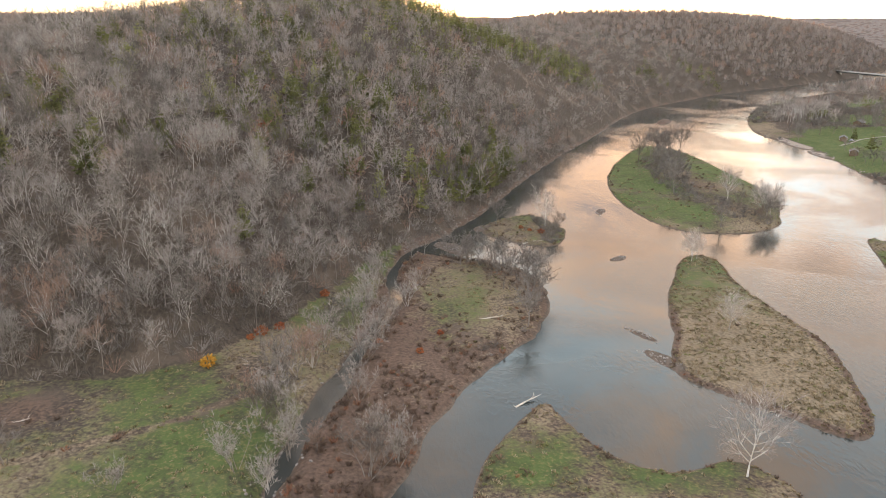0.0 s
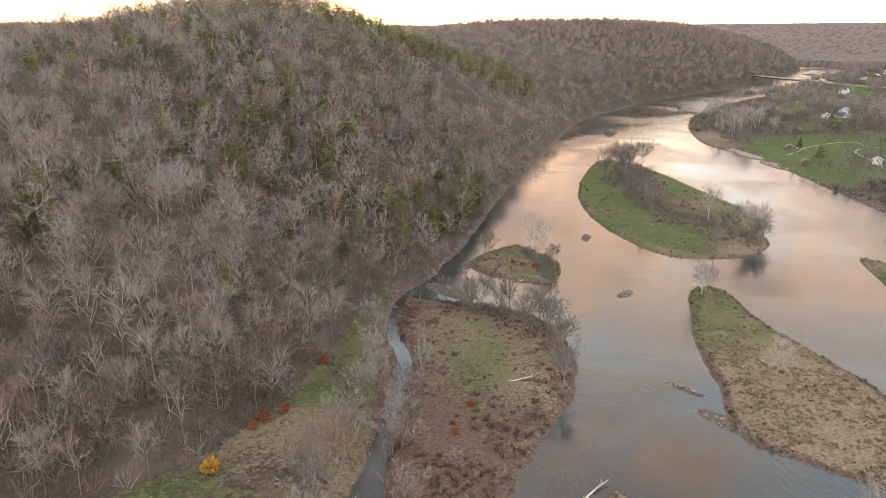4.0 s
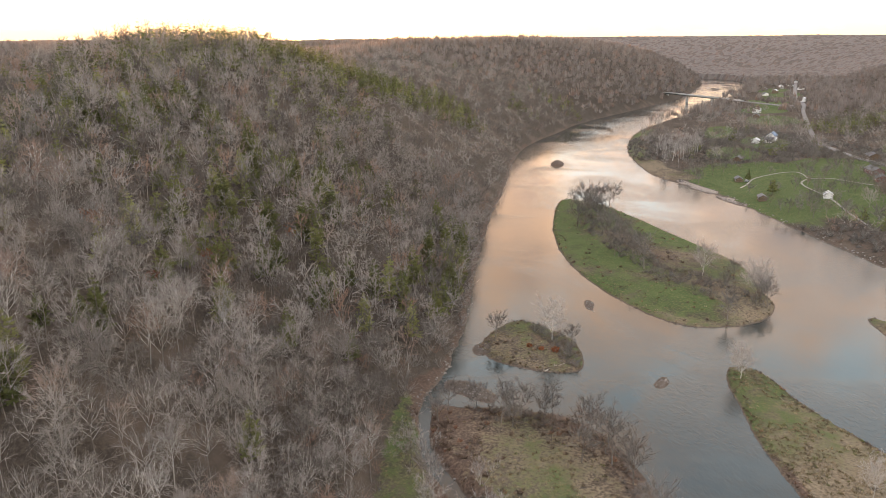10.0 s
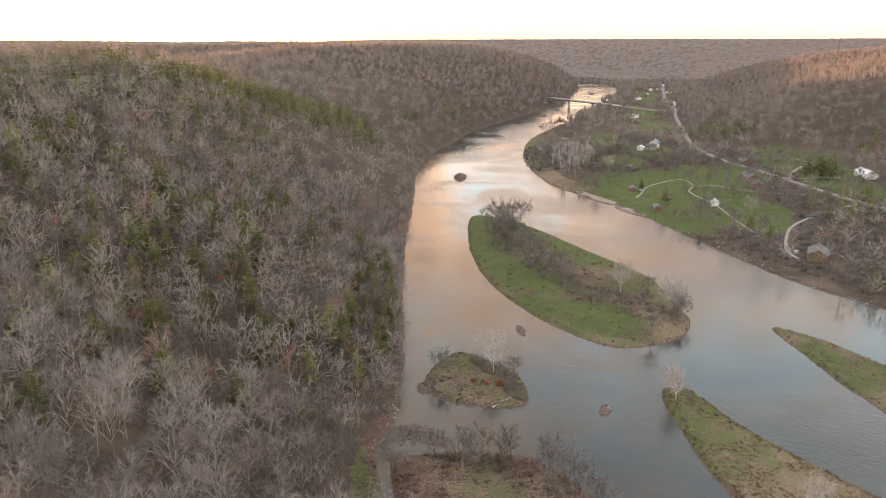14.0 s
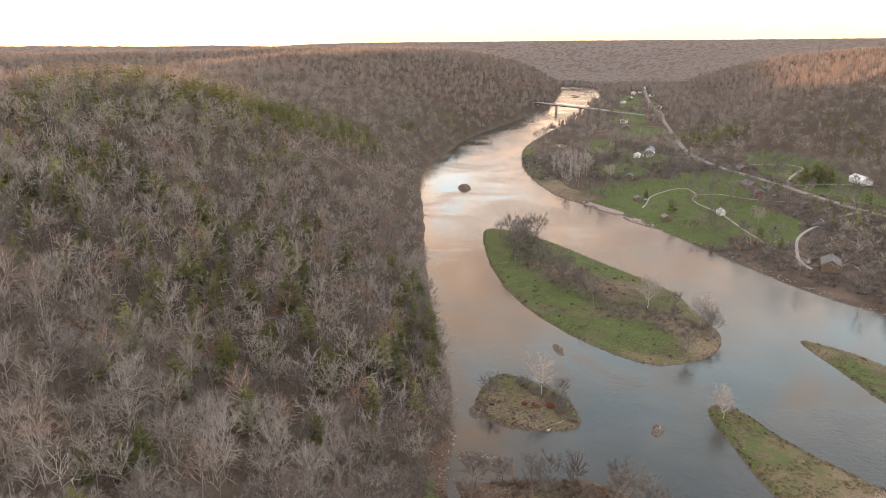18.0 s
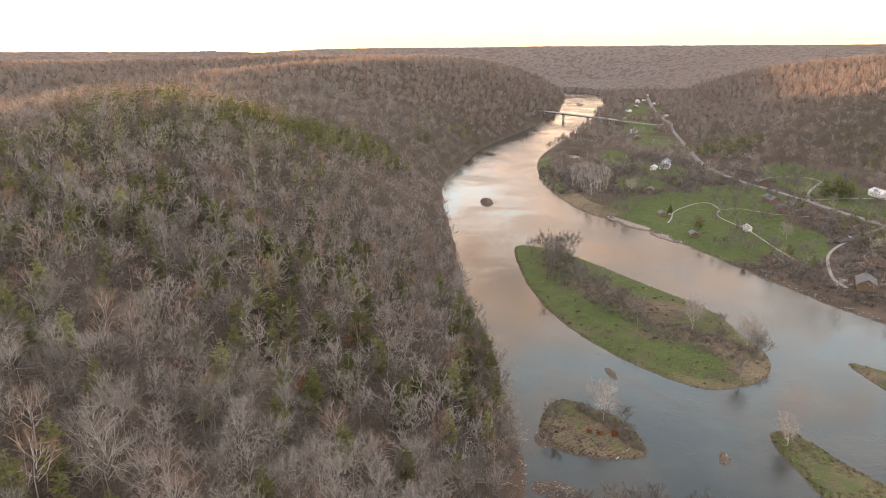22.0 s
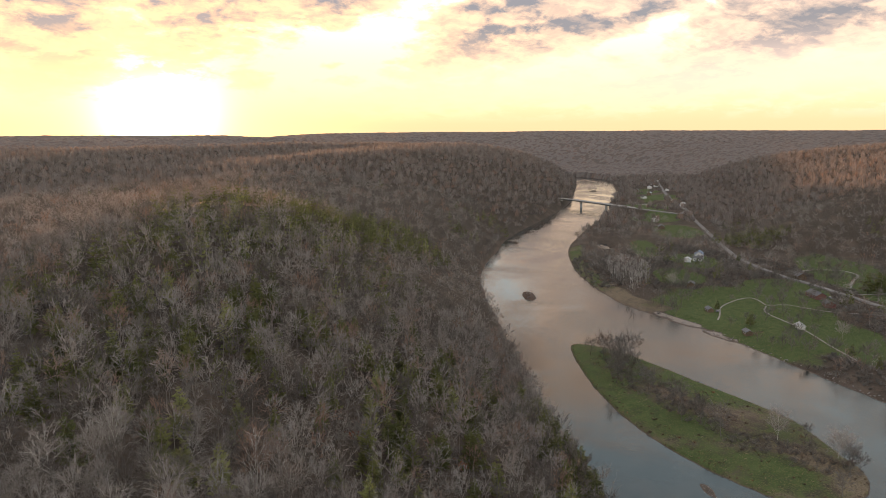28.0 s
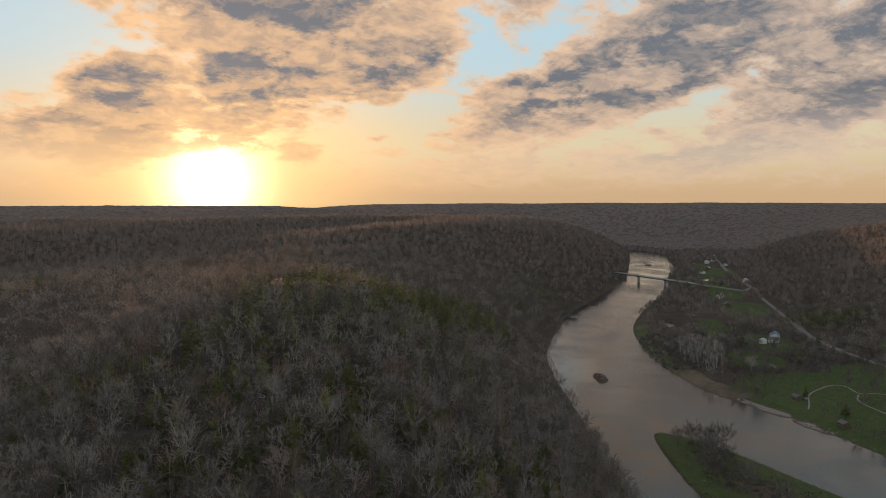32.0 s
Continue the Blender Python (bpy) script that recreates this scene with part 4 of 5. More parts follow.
SPIT_TREES = [(6, 224, 0.8), (10, 215, 0.85), (16, 216, 0.9), (22, 192, 0.95), (29, 190, 1.05), (26, 166, 1.0), (31, 205, 0.95), (-2, 225, 0.75), (21, 211, 0.85), (12, 212, 0.7),
              (32, 197, 1.0), (27, 201, 0.9), (30, 182, 0.95), (14, 221, 0.7), (24, 213, 0.8), (-6, 220, 0.7), (28, 174, 0.6), (33, 188, 0.8), (19, 203, 0.6)]
stand(dark, [(x, y, s * (1.55 if x > 100 else 1.1)) for x, y, s in ISLE_TREES] + SPIT_TREES, 2)
will = [tree("creek_willow", bare_shape(r, 11, 2.9, 6, 5, 10, 0.09, 0.06, 0.2, stems=5, rise=1.3), [M_BARK, M_TWIG], "many-stemmed bare willow by the creek", "tree", "creek willows") for _ in range(3)]
CREEK_TREES = [(-25, 110, 0.95), (-26, 142, 0.9), (-10, 103, 1.0), (-28, 121, 1.1), (-16, 145, 0.95), (-12, 160, 0.9), (-31, 130, 1.15), (-5, 107, 0.8), (-22, 157, 0.95), (-17, 171, 0.9),
               (-31, 117, 0.9), (-29, 137, 1.0), (-13, 152, 0.8), (-24, 149, 1.0), (-9, 112, 0.7), (-6, 178, 0.6), (-4, 190, 0.55), (-16, 193, 0.8), (-17, 184, 0.85), (-14, 128, 0.75),
               (-33, 104, 0.8), (-18, 201, 0.9), (-20, 164, 0.9), (-20, 110, 0.5), (-27, 101, 0.7), (-10, 168, 0.6), (-34, 124, 0.8), (-52, 99, 0.5), (-74, 106, 0.7), (-83, 112, 0.9)]
stand(will, [(x, y, s * 1.2) for x, y, s in CREEK_TREES], 3)

hard = [tree("hardwood_tree", a, [M_BARK, M_TWIG, M_LIMB], "leafless grey hardwood on the lower wooded slope", "tree", "hillside hardwoods", ("trunk", "crown", "limbs")) for a in NEAR]
stand(hard, HARDWOOD_SPOTS, 13)

pines = [tree("pine_tree", pine_shape(r, 14, 3.3, 13, 8, 6), [M_BARK, M_NEEDLE], "dark green pine among bare hillside hardwoods", "tree", "hillside pines") for _ in range(4)]
stand(pines, [(x, y, s * 0.95) for x, y, s in PINE_SPOTS[nearest[:230]]], 4)
SHORE_PINES = [(13, 282, 1.1), (18, 292, 1.2), (22, 300, 1.05), (26, 309, 1.25), (30, 318, 1.1), (33, 327, 1.2), (20, 305, 1.0), (12, 296, 1.1), (36, 338, 1.1), (8, 276, 1.0), (25, 322, 0.95), (41, 349, 1.0), (16, 318, 1.1), (30, 340, 1.0), (47, 366, 1.0), (-4, 268, 1.0)]
keep = pines[0].matrix_basis.copy()
pines[0].matrix_basis = Matrix.Identity(4)
stand([copy_thing(pines[0], Matrix.Identity(4))], SHORE_PINES, 14)
pines[0].matrix_basis = keep
spruce = [tree("spruce_tree", pine_shape(r, 11, 3.0, 11, 8, 5), [M_BARK, M_NEEDLE], "dense dark spruce on the park lawn", "tree", "park conifers") for _ in range(2)]
PARK_CONIFERS = [(289, 467, 0.8), (276, 427, 1.05), (370, 419, 0.75), (430, 425, 1.9), (424, 432, 1.7), (437, 419, 1.8), (434, 430, 1.6), (441, 427, 1.5), (420, 540, 0.9), (447, 575, 1.0),
                 (399, 585, 0.7), (262, 330, 0.8), (272, 352, 0.8)]
stand(spruce, PARK_CONIFERS, 5)
wood = scatter(520, 580, 610, 670, 7, 51)
sow("spruce_stand", PINE_FAR, wood[0], wood[1], np.full(len(wood[0]), 0.95), [M_BARK, M_NEEDLE], "dark stand of planted spruces on the slope", "forest", 52)
gx, gy = scatter(292, 362, 545, 655, 6.5, 53)
s = (oval(gx, gy, 322, 600, 58, 20, 55) < 1) & (land(gx, gy) > 0.7)
grove = [tree("pale_bare_tree", bare_shape(r, 15, 3.0, 6, 4, 5, 0.26, 0.15, 0.4, rise=1.2), [M_PALE, M_PALE_TWIG], "pale slender bare tree in the riverbank grove", "tree", "riverbank grove") for _ in range(3)]
stand(grove, np.stack([gx[s], gy[s], np.random.default_rng(3).uniform(0.8, 1.1, s.sum())], 1), 6)
px, py = scatter(255, 520, 350, 660, 11.5, 54)
o = openness(px, py)
s = (o < 1.08) & (np.random.default_rng(8).random(len(px)) < np.where(o > 0.6, 0.85, 0.3 + 0.25 * (px > 330))) & (land(px, py) > 1)
park = [tree("park_tree", bare_shape(r, 12, 4.3, 8, 6, 10, 0.22, 0.12, 0.2), [M_DARK_BARK, M_DARK_TWIG], "leafless dark grey shade tree on the park lawn", "tree", "park trees") for _ in range(3)]
stand(park, np.stack([px[s], py[s], np.random.default_rng(9).uniform(0.65, 1.1, s.sum())], 1), 7)

r = np.random.default_rng(61)


def ball_bush(r, size, n=150):
    """A leafy bush: many small leaves round a core, uneven."""
    s = Shape()
    a = unit(r.normal(size=(n, 3))) * np.array((1, 1, 0.75))
    p = a * size * r.uniform(0.5, 1.0, (n, 1)) + np.array((0, 0, size * 0.6))
    s.slivers(p, unit(a + r.normal(size=a.shape) * 0.6), size * 0.45, size * 0.28, r, 1)
    for k in range(5):
        s.limb((0, 0, -0.2), tuple(a[k] * size * 0.8 + np.array((0, 0, size * 0.6))), 0.05, 0.0, 3)
    return s.arrays()


gold = tree("golden_bush", ball_bush(r, 1.7), [M_BARK, M_GOLD], "round golden-leaved bush at the meadow's edge", "bush", "", ("stem", "leaves"))
stand([gold], [(-50, 143, 1.0)], 8)
rust = tree("rust_bush", ball_bush(r, 1.6), [M_BARK, M_RUST], "rust-red bush below the wooded slope", "bush", "rust bushes", ("stem", "leaves"))
stand([rust], [(-42, 160, 1.0), (-38, 163, 0.8), (-44, 157, 0.6), (-30, 186, 0.8), (-12, 155, 0.5), (-2, 150, 0.6), (3, 160, 0.5), (35, 256, 0.55), (38, 253, 0.5), (42, 251, 0.75)], 9)
oak = tree("rust_oak", bare_shape(r, 13, 4, 6, 6, 9, 0.2, 0.22, 0.3), [M_BARK, M_RUST], "oak keeping its russet autumn leaves", "tree", "russet oaks")
OAKS = [(-62, 262, 0.7), (-75, 240, 0.6), (-92, 262, 0.65), (-38, 290, 0.5), (-104, 290, 0.6), (-70, 300, 0.5), (-120, 330, 0.6), (-20, 320, 0.5)]
stand([oak], OAKS, 10)

BUSH = [bush_shape(r, 1.5, 1.4, 22, 0.10) for _ in range(5)]
TUFT = [bush_shape(r, 0.55, 1.2, 10, 0.15) for _ in range(6)]


def along(line, gap, off, seed):
    q = np.random.default_rng(seed)
    seg = np.linalg.norm(np.diff(line, axis=0), axis=1)
    at = np.concatenate([[0], np.cumsum(seg)])
    d = np.arange(0, at[-1], gap)
    x, y = np.interp(d, at, line[:, 0]), np.interp(d, at, line[:, 1])
    return x + q.normal(size=len(d)) * off, y + q.normal(size=len(d)) * off


def outline_fill(poly, gap, seed, inset=1.0):
    lo, hi = poly.min(0), poly.max(0)
    x, y = scatter(lo[0], hi[0], lo[1], hi[1], gap, seed)
    s = depth_in(poly, x, y) > inset
    return x[s], y[s]


def sow_cover(name, shapes, x, y, want, mats, label, category, seed, low=0.7, high=1.3):
    """Plants only where the ground's own cover calls for them."""
    c = cover_of(x, y, *land(x, y, True))
    q = np.random.default_rng(seed)
    s = (q.random(len(x)) < want(c) * ramp(value_noise(x, y, 7, 3), -0.35, 0.25)) & (land(x, y) > 0.35)
    sow(name, shapes, x[s], y[s], q.uniform(low, high, s.sum()), mats, label, category, seed)


mx, my = scatter(-100, 40, 84, 232, 1.5, 71)
s = (line_distance(CREEK, mx, my) > 2.2) & (depth_in(WEST_HILL, mx, my) < 0) & (depth_in(RIVER, mx, my) < -1.0)
sow_cover("meadow_grass", TUFT, mx[s], my[s], lambda c: c[:, 1] * 0.9 + 0.02, [M_TUFT], "tufted dry grass over meadow and spit", "grass", 72, 0.5, 1.2)
s2 = s & (np.random.default_rng(4).random(len(mx)) < 0.9)
sow_cover("russet_brush", BUSH, mx[s2], my[s2], lambda c: np.clip(c[:, 2] - 0.3, 0, 1) * 1.5, [M_SHRUB], "low russet brush on the river spit", "brush", 73, 0.4, 0.95)
for key, gap, seed, label in (("tan", 0.85, 74, "thick tan reed grass on the island"), ("front", 1.5, 75, "mixed green and dry grass on the island"),
                              ("small", 1.5, 76, "russet and green brush on the islet"), ("green", 2.6, 77, "rough grass on the long green island"), ("east", 2.2, 78, "rough grass on the sandbar island")):
    x, y = outline_fill(ISLES[key], gap, seed)
    sow_cover("island_grass", TUFT, x, y, lambda c: 0.12 + c[:, 1] * 0.6, [M_TUFT], label, "grass", seed)
for key, gap, seed, share in (("tan", 2.6, 84, 0.06), ("front", 2.4, 85, 0.2), ("small", 2.2, 86, 0.2), ("green", 2.6, 87, 0.4)):
    x, y = outline_fill(ISLES[key], gap, seed, 0.6)
    sow_cover("island_brush", BUSH, x, y, lambda c: np.clip(c[:, 2] + 0.1, 0, 1) * share, [M_SHRUB], "low bare brush on the island", "brush", seed, 0.4, 0.9)
for key, gap, seed in (("tan", 0.7, 101), ("front", 0.8, 102), ("small", 0.8, 103), ("green", 1.3, 104), ("east", 1.3, 105)):
    ring = np.vstack([ISLES[key], ISLES[key][:1]])
    x, y = along(ring, gap, 0.9, seed)
    s = land(x, y) > 0.12
    sow("bank_grass", TUFT, x[s], y[s], np.random.default_rng(seed).uniform(0.5, 1.15, s.sum()), [M_TUFT], "ragged growth along the island's cut bank", "grass", seed)
    x, y = along(ring, gap * 1.2, 1.1, seed + 50)
    s = land(x, y) > 0.2
    sow("bank_brush", BUSH, x[s], y[s], np.random.default_rng(seed).uniform(0.25, 0.6, s.sum()), [M_SHRUB], "low russet brush along the island's cut bank", "brush", seed + 50)
THICKET = [bush_shape(r, 3.2, 2.2, 34, 0.06) for _ in range(4)]
tx, ty = outline_fill(ISLES["green"], 3.2, 111, 3.0)
s = (line_distance(np.array([(150, 428), (128, 372), (119, 325), (126, 296), (134, 272)], float), tx, ty) < 9 + value_noise(tx, ty, 14, 2) * 7)
sow("island_thicket", THICKET, tx[s], ty[s], np.random.default_rng(112).uniform(0.4, 1.05, s.sum()), [M_DARK_TWIG], "dark bare thicket along the middle of the island", "brush", 112)
tx, ty = outline_fill(ISLES["small"], 1.9, 113, 1.2)
s = (tx > 42) & (value_noise(tx, ty, 8, 2) > -0.35)
sow("islet_thicket", THICKET, tx[s], ty[s], np.random.default_rng(114).uniform(0.35, 0.95, s.sum()), [M_DARK_TWIG], "bare grey brush crowding the islet", "brush", 114)
tx, ty = scatter(-12, 36, 150, 226, 3.0, 115)
s = (depth_in(RIVER, tx, ty) < -1.2) & (depth_in(RIVER, tx, ty) > -8) & (value_noise(tx, ty, 10, 2) > 0.0)
sow("spit_thicket", THICKET, tx[s], ty[s], np.random.default_rng(116).uniform(0.3, 0.8, s.sum()), [M_DARK_TWIG], "bare brush along the edge of the spit", "brush", 116)
hx, hy = scatter(236, 480, 250, 700, 4.7, 81)
s = (openness(hx, hy) > 1.02) & off_road(hx, hy) & (land(hx, hy) > 0.45) & ~((hy > 490) & (hy < 570) & (hx < 300))
sow("park_undergrowth", BUSH, hx[s], hy[s], np.random.default_rng(82).uniform(1.0, 2.6, s.sum()), [M_DARK_TWIG], "bare brush under the trees of the east bank", "brush", 82)
hx, hy = scatter(-150, 110, 134, 470, 3.4, 79)
w = depth_in(WEST_HILL, hx, hy)
s = (w > -1) & (w < 26)
SAPLING = [bush_shape(r, 5.0, 2.6, 26, 0.055) for _ in range(4)]
sow("hill_foot_brush", SAPLING, hx[s], hy[s], np.random.default_rng(80).uniform(0.5, 1.15, s.sum()), [M_TWIG], "bare undergrowth along the foot of the hill", "brush", 80)


# ---- stones and driftwood ----
def stone_shape(r):
    """A rounded, uneven stone of twenty faces."""
    bm = bmesh.new()
    bmesh.ops.create_icosphere(bm, subdivisions=1, radius=1.0)
    v = np.array([p.co[:] for p in bm.verts]) * np.array((1, 0.75, 0.5)) * r.uniform(0.75, 1.2, (len(bm.verts), 1))
    t = np.array([[q.index for q in f.verts] for f in bm.faces])
    bm.free()
    return v, t, np.zeros(len(t), int)


STONES = [stone_shape(r) for _ in range(5)]


wl = rounded(BANK_WEST, False)
x, y = along(wl[(wl[:, 1] > 236) & (wl[:, 1] < 640)], 0.7, 1.6, 91)
sow("shore_stones", STONES, x, y, np.random.default_rng(92).uniform(0.2, 0.8, len(x)), [M_STONE], "grey boulders along the wooded shore", "stones", 92, 0.1)
x, y = along(CREEK, 0.22, 1.6, 93)
sow("creek_stones", STONES, x, y, np.random.default_rng(94).uniform(0.15, 0.55, len(x)), [M_STONE], "pale stones in the shallow creek bed", "stones", 94, 0.02)
el = rounded(BANK_EAST, False)
x, y = along(el[(el[:, 1] > 235) & (el[:, 1] < 520)], 0.8, 1.8, 95)
sow("bank_stones", STONES, x, y, np.random.default_rng(96).uniform(0.2, 0.8, len(x)), [M_STONE], "flat stones along the east bank", "stones", 96, 0.1)
x, y = [], []
for k, (cx, cy, a, b, turn, hh) in enumerate(BARS[:10]):
    q = np.random.default_rng(97 + k)
    n = int(min(a * b * 3, 160))
    u, v = q.normal(size=n) * a * 0.5, q.normal(size=n) * b * 0.5
    c, s = math.cos(radians(turn)), math.sin(radians(turn))
    x.append(cx + u * c - v * s), y.append(cy + u * s + v * c)
x, y = np.concatenate(x), np.concatenate(y)
sow("gravel_bar_stones", STONES, x, y, np.random.default_rng(98).uniform(0.12, 0.5, len(x)), [M_STONE], "cobbles on the river's gravel bars", "stones", 98, 0.04)


def log(label, x, y, z, turn, length, seed):
    q = np.random.default_rng(seed)
    root = tagged(new("driftwood_log"), label, "driftwood")
    s = Shape()
    s.limb((0, 0, 0.1), (length * 0.55, 0.3, 0.45), 0.24, 0.17, 7)
    s.limb((length * 0.55, 0.3, 0.45), (length, 0.1, 0.9), 0.17, 0.05, 7)
    v, t, m = s.arrays()
    part("stem", mesh_of("stem", v, t, [M_DRIFT]), root)
    s = Shape()
    for k in range(7):
        f = q.uniform(0.25, 0.95)
        a = np.array((length * f, 0.2, 0.3 + 0.5 * f))
        s.limb(a, a + np.array((q.uniform(0.3, 1.4), q.normal() * 0.8, q.uniform(0.1, 0.8))), 0.07, 0.0, 4)
    v, t, m = s.arrays()
    part("branches", mesh_of("branches", v, t, [M_DRIFT]), root)
    s = Shape()
    for k in range(9):
        w = unit(np.array((-0.5, q.normal(), q.normal() * 0.7)))
        s.limb((0, 0, 0.15), tuple(w * q.uniform(0.5, 1.0) + np.array((0, 0, 0.15))), 0.1, 0.0, 4)
    v, t, m = s.arrays()
    part("roots", mesh_of("roots", v, t, [M_DRIFT]), root)
    root.matrix_basis = pose(x, y, z, 0, 0, turn)
    return root


log("bleached fallen tree stranded in shallow water", 18.5, 128, -0.15, 32, 6.5, 1)
log("weathered log on the islet's shore", 34, 241, 0.2, 12, 8.0, 2)
log("dead trunk lying in the meadow", -84, 118, 1.2, 25, 7.0, 3)
log("grey dead branch on the spit's grass", 14, 170, 1.3, 5, 6.0, 4)


# ---- roads and paths ----
def strip(name, pts, width, mat, label, lift=0.16, bevel=0.0):
    line = rounded(pts, False, 3)
    seg = np.linalg.norm(np.diff(line, axis=0), axis=1)
    at = np.concatenate([[0], np.cumsum(seg)])
    d = np.linspace(0, at[-1], int(at[-1] / 3) + 2)
    c = np.stack([np.interp(d, at, line[:, 0]), np.interp(d, at, line[:, 1])], 1)
    t = unit(np.gradient(c, axis=0))
    n = np.stack([-t[:, 1], t[:, 0]], 1)
    rows = []
    level = land(c[:, 0], c[:, 1])
    crown = np.max([np.pad(level, 4, mode='edge')[k:k + len(level)] for k in range(9)], 0)
    crown = np.mean([np.pad(crown, 6, mode='edge')[k:k + len(crown)] for k in range(13)], 0) if width > 5 else level
    offs = np.array([-0.5, -0.46, -0.2, 0.2, 0.46, 0.5]) * width
    for k, o in enumerate(offs):
        p = c + n * o
        z = np.maximum(land(p[:, 0], p[:, 1]) if width < 5 else crown, crown - 0.3) + (lift if 0 < k < 5 else -0.8)
        rows.append(np.column_stack([p, z]))
    v = np.stack(rows, 1)
    ids = np.arange(v.shape[0] * 6).reshape(-1, 6)
    f = np.stack([ids[:-1, :-1], ids[:-1, 1:], ids[1:, 1:], ids[1:, :-1]], -1).reshape(-1, 4)[:, ::-1]
    return tagged(new(name, mesh_of(name, v.reshape(-1, 3), f, [mat], smooth=True)), label, name.split("_")[-1], kind="structure")


strip("valley_road", ROADS[0], 5.1, M_ROAD, "pale worn two-lane asphalt road", 0.7)
strip("bridge_road", [(668.5, 990), (671, 960), (675, 900), (676, 866)], 7.5, M_ROAD, "pale asphalt approach to the bridge", 0.3)
strip("village_road", ROADS[1], 7.0, M_ROAD, "pale asphalt road through the far village", 0.3)
strip("park_path", [(270, 450), (282, 458), (300, 474), (338, 478), (334, 462), (326, 452), (342, 446), (345, 420), (356, 403), (372, 387)], 1.2, M_GRAVEL, "pale gravel loop path through the park lawn", 0.2)
strip("river_path", [(326, 452), (312, 444), (304, 420), (299, 403), (277, 365), (268, 345)], 1.3, M_GRAVEL, "pale gravel path along the park", 0.2)
strip("driveway", ROADS[2], 1.9, M_GRAVEL, "pale gravel drive to the riverside house", 0.2)
strip("parking_lot", [(316, 352), (332, 350), (352, 349)], 8.0, M_DARKROAD, "dark asphalt parking area", 0.25)
strip("meadow_lane", [(402, 430), (432, 452), (468, 470), (492, 478), (500, 500), (470, 520), (440, 505)], 2.4, M_GRAVEL, "pale lane looping through the meadow", 0.2)
strip("farm_lane", [(408, 440), (430, 428), (452, 420), (462, 410)], 2.4, M_GRAVEL, "pale lane to the white barn", 0.2)


# ---- buildings ----
def box_mesh(name, sx, sy, sz, mat, at=(0, 0, 0), bevel=0.03):
    bm = bmesh.new()
    bmesh.ops.create_cube(bm, size=1.0, matrix=Matrix.Translation(at) @ Matrix.Diagonal((sx, sy, sz, 1)))
    if bevel:
        bmesh.ops.bevel(bm, geom=bm.edges[:], offset=bevel, segments=1, affect="EDGES")
    me = bpy.data.meshes.new(name)
    bm.to_mesh(me)
    bm.free()
    me.materials.append(mat)
    return me


def gable_mesh(name, L, W, H, rise, mat):
    """Walls with gable ends, as one shell."""
    a, b = L / 2, W / 2
    v = [(-a, -b, -0.6), (a, -b, -0.6), (a, b, -0.6), (-a, b, -0.6), (-a, -b, H), (a, -b, H), (a, b, H), (-a, b, H), (-a, 0, H + rise), (a, 0, H + rise)]
    me = bpy.data.meshes.new(name)
    me.from_pydata(v, [], [(0, 1, 5, 4), (1, 2, 6, 9, 5), (2, 3, 7, 6), (3, 0, 4, 8, 7), (4, 5, 9, 8), (6, 7, 8, 9)])
    me.materials.append(mat)
    return me


def roof_mesh(name, L, W, H, rise, mat, over=0.5, thick=0.22):
    a, b = L / 2 + over, W / 2 + over
    drop = rise * over / (W / 2)
    pts = []
    for x in (-a, a):
        pts += [(x, -b, H - drop + 0.02), (x, 0, H + rise + 0.02), (x, b, H - drop + 0.02), (x, b, H - drop + thick), (x, 0, H + rise + thick + 0.05), (x, -b, H - drop + thick)]
    me = bpy.data.meshes.new(name)
    me.from_pydata(pts, [], [(0, 1, 2, 3, 4, 5), (11, 10, 9, 8, 7, 6)] + [(i, i + 6, (i + 1) % 6 + 6, (i + 1) % 6) for i in range(6)])
    me.materials.append(mat)
    return me


def house(kind, label, x, y, turn, L, W, H, rise, wall, roof, windows=3, chimney=True, storeys=1, group="", category="house"):
    z = float(land(np.array([x]), np.array([y]))[0])
    root = tagged(new(kind), label, category, group)
    part("wall", gable_mesh("wall", L, W, H, rise, wall), root)
    rf = part("roof", roof_mesh("roof", L, W, H, rise, roof), root)
    if chimney:
        part("chimney", box_mesh("chimney", 0.7, 0.7, rise + 1.0, M_STONE, (L * 0.22, 0.4, H + rise * 0.9)), rf, "stone chimney")
    pane = box_mesh("pane", 1.0, 0.04, 1.3, M_GLASS, bevel=0)
    trim = box_mesh("window_frame", 1.25, 0.10, 1.55, M_WHITE, bevel=0.02)
    for side in (-1, 1):
        for s in range(storeys):
            for k in range(windows):
                w = part("window", trim, root)
                w.location = ((k + 0.5) / windows * L * 0.9 - L * 0.45, side * W / 2, 1.5 + s * 2.7)
                p = part("pane", pane, w)
                p.location = (0, side * 0.05, 0)
    dr = part("door", box_mesh("door", 1.0, 0.12, 2.05, M_WOOD), root)
    dr.location = (L * 0.08, -W / 2 - 0.02, 1.02)
    root.matrix_basis = pose(x, y, z, 0, 0, turn)
    return root


house("farmhouse", "white two-storey house with a blue-grey gabled roof", 428, 608, 40, 13, 8.5, 5.6, 2.8, M_WHITE, M_BLUEROOF, 4, True, 2)
house("farm_wing", "low white wing beside the two-storey house", 419, 602, 130, 9, 6, 3.0, 1.8, M_WHITE, M_SHINGLE, 3, False)
house("garage", "small white garage beside the house", 407, 604, 40, 8, 6.5, 2.8, 1.6, M_WHITE, M_METALROOF, 2, False, category="garage")
house("white_barn", "long white barn with a pale metal roof", 470, 414, 60, 19, 9, 4.0, 2.4, M_WHITE, M_METALROOF, 4, False, category="barn")
house("red_lodge", "red-brown lodge with a dark shingle roof", 378, 446, 65, 15, 8, 3.2, 2.2, M_RED, M_SHINGLE, 4)
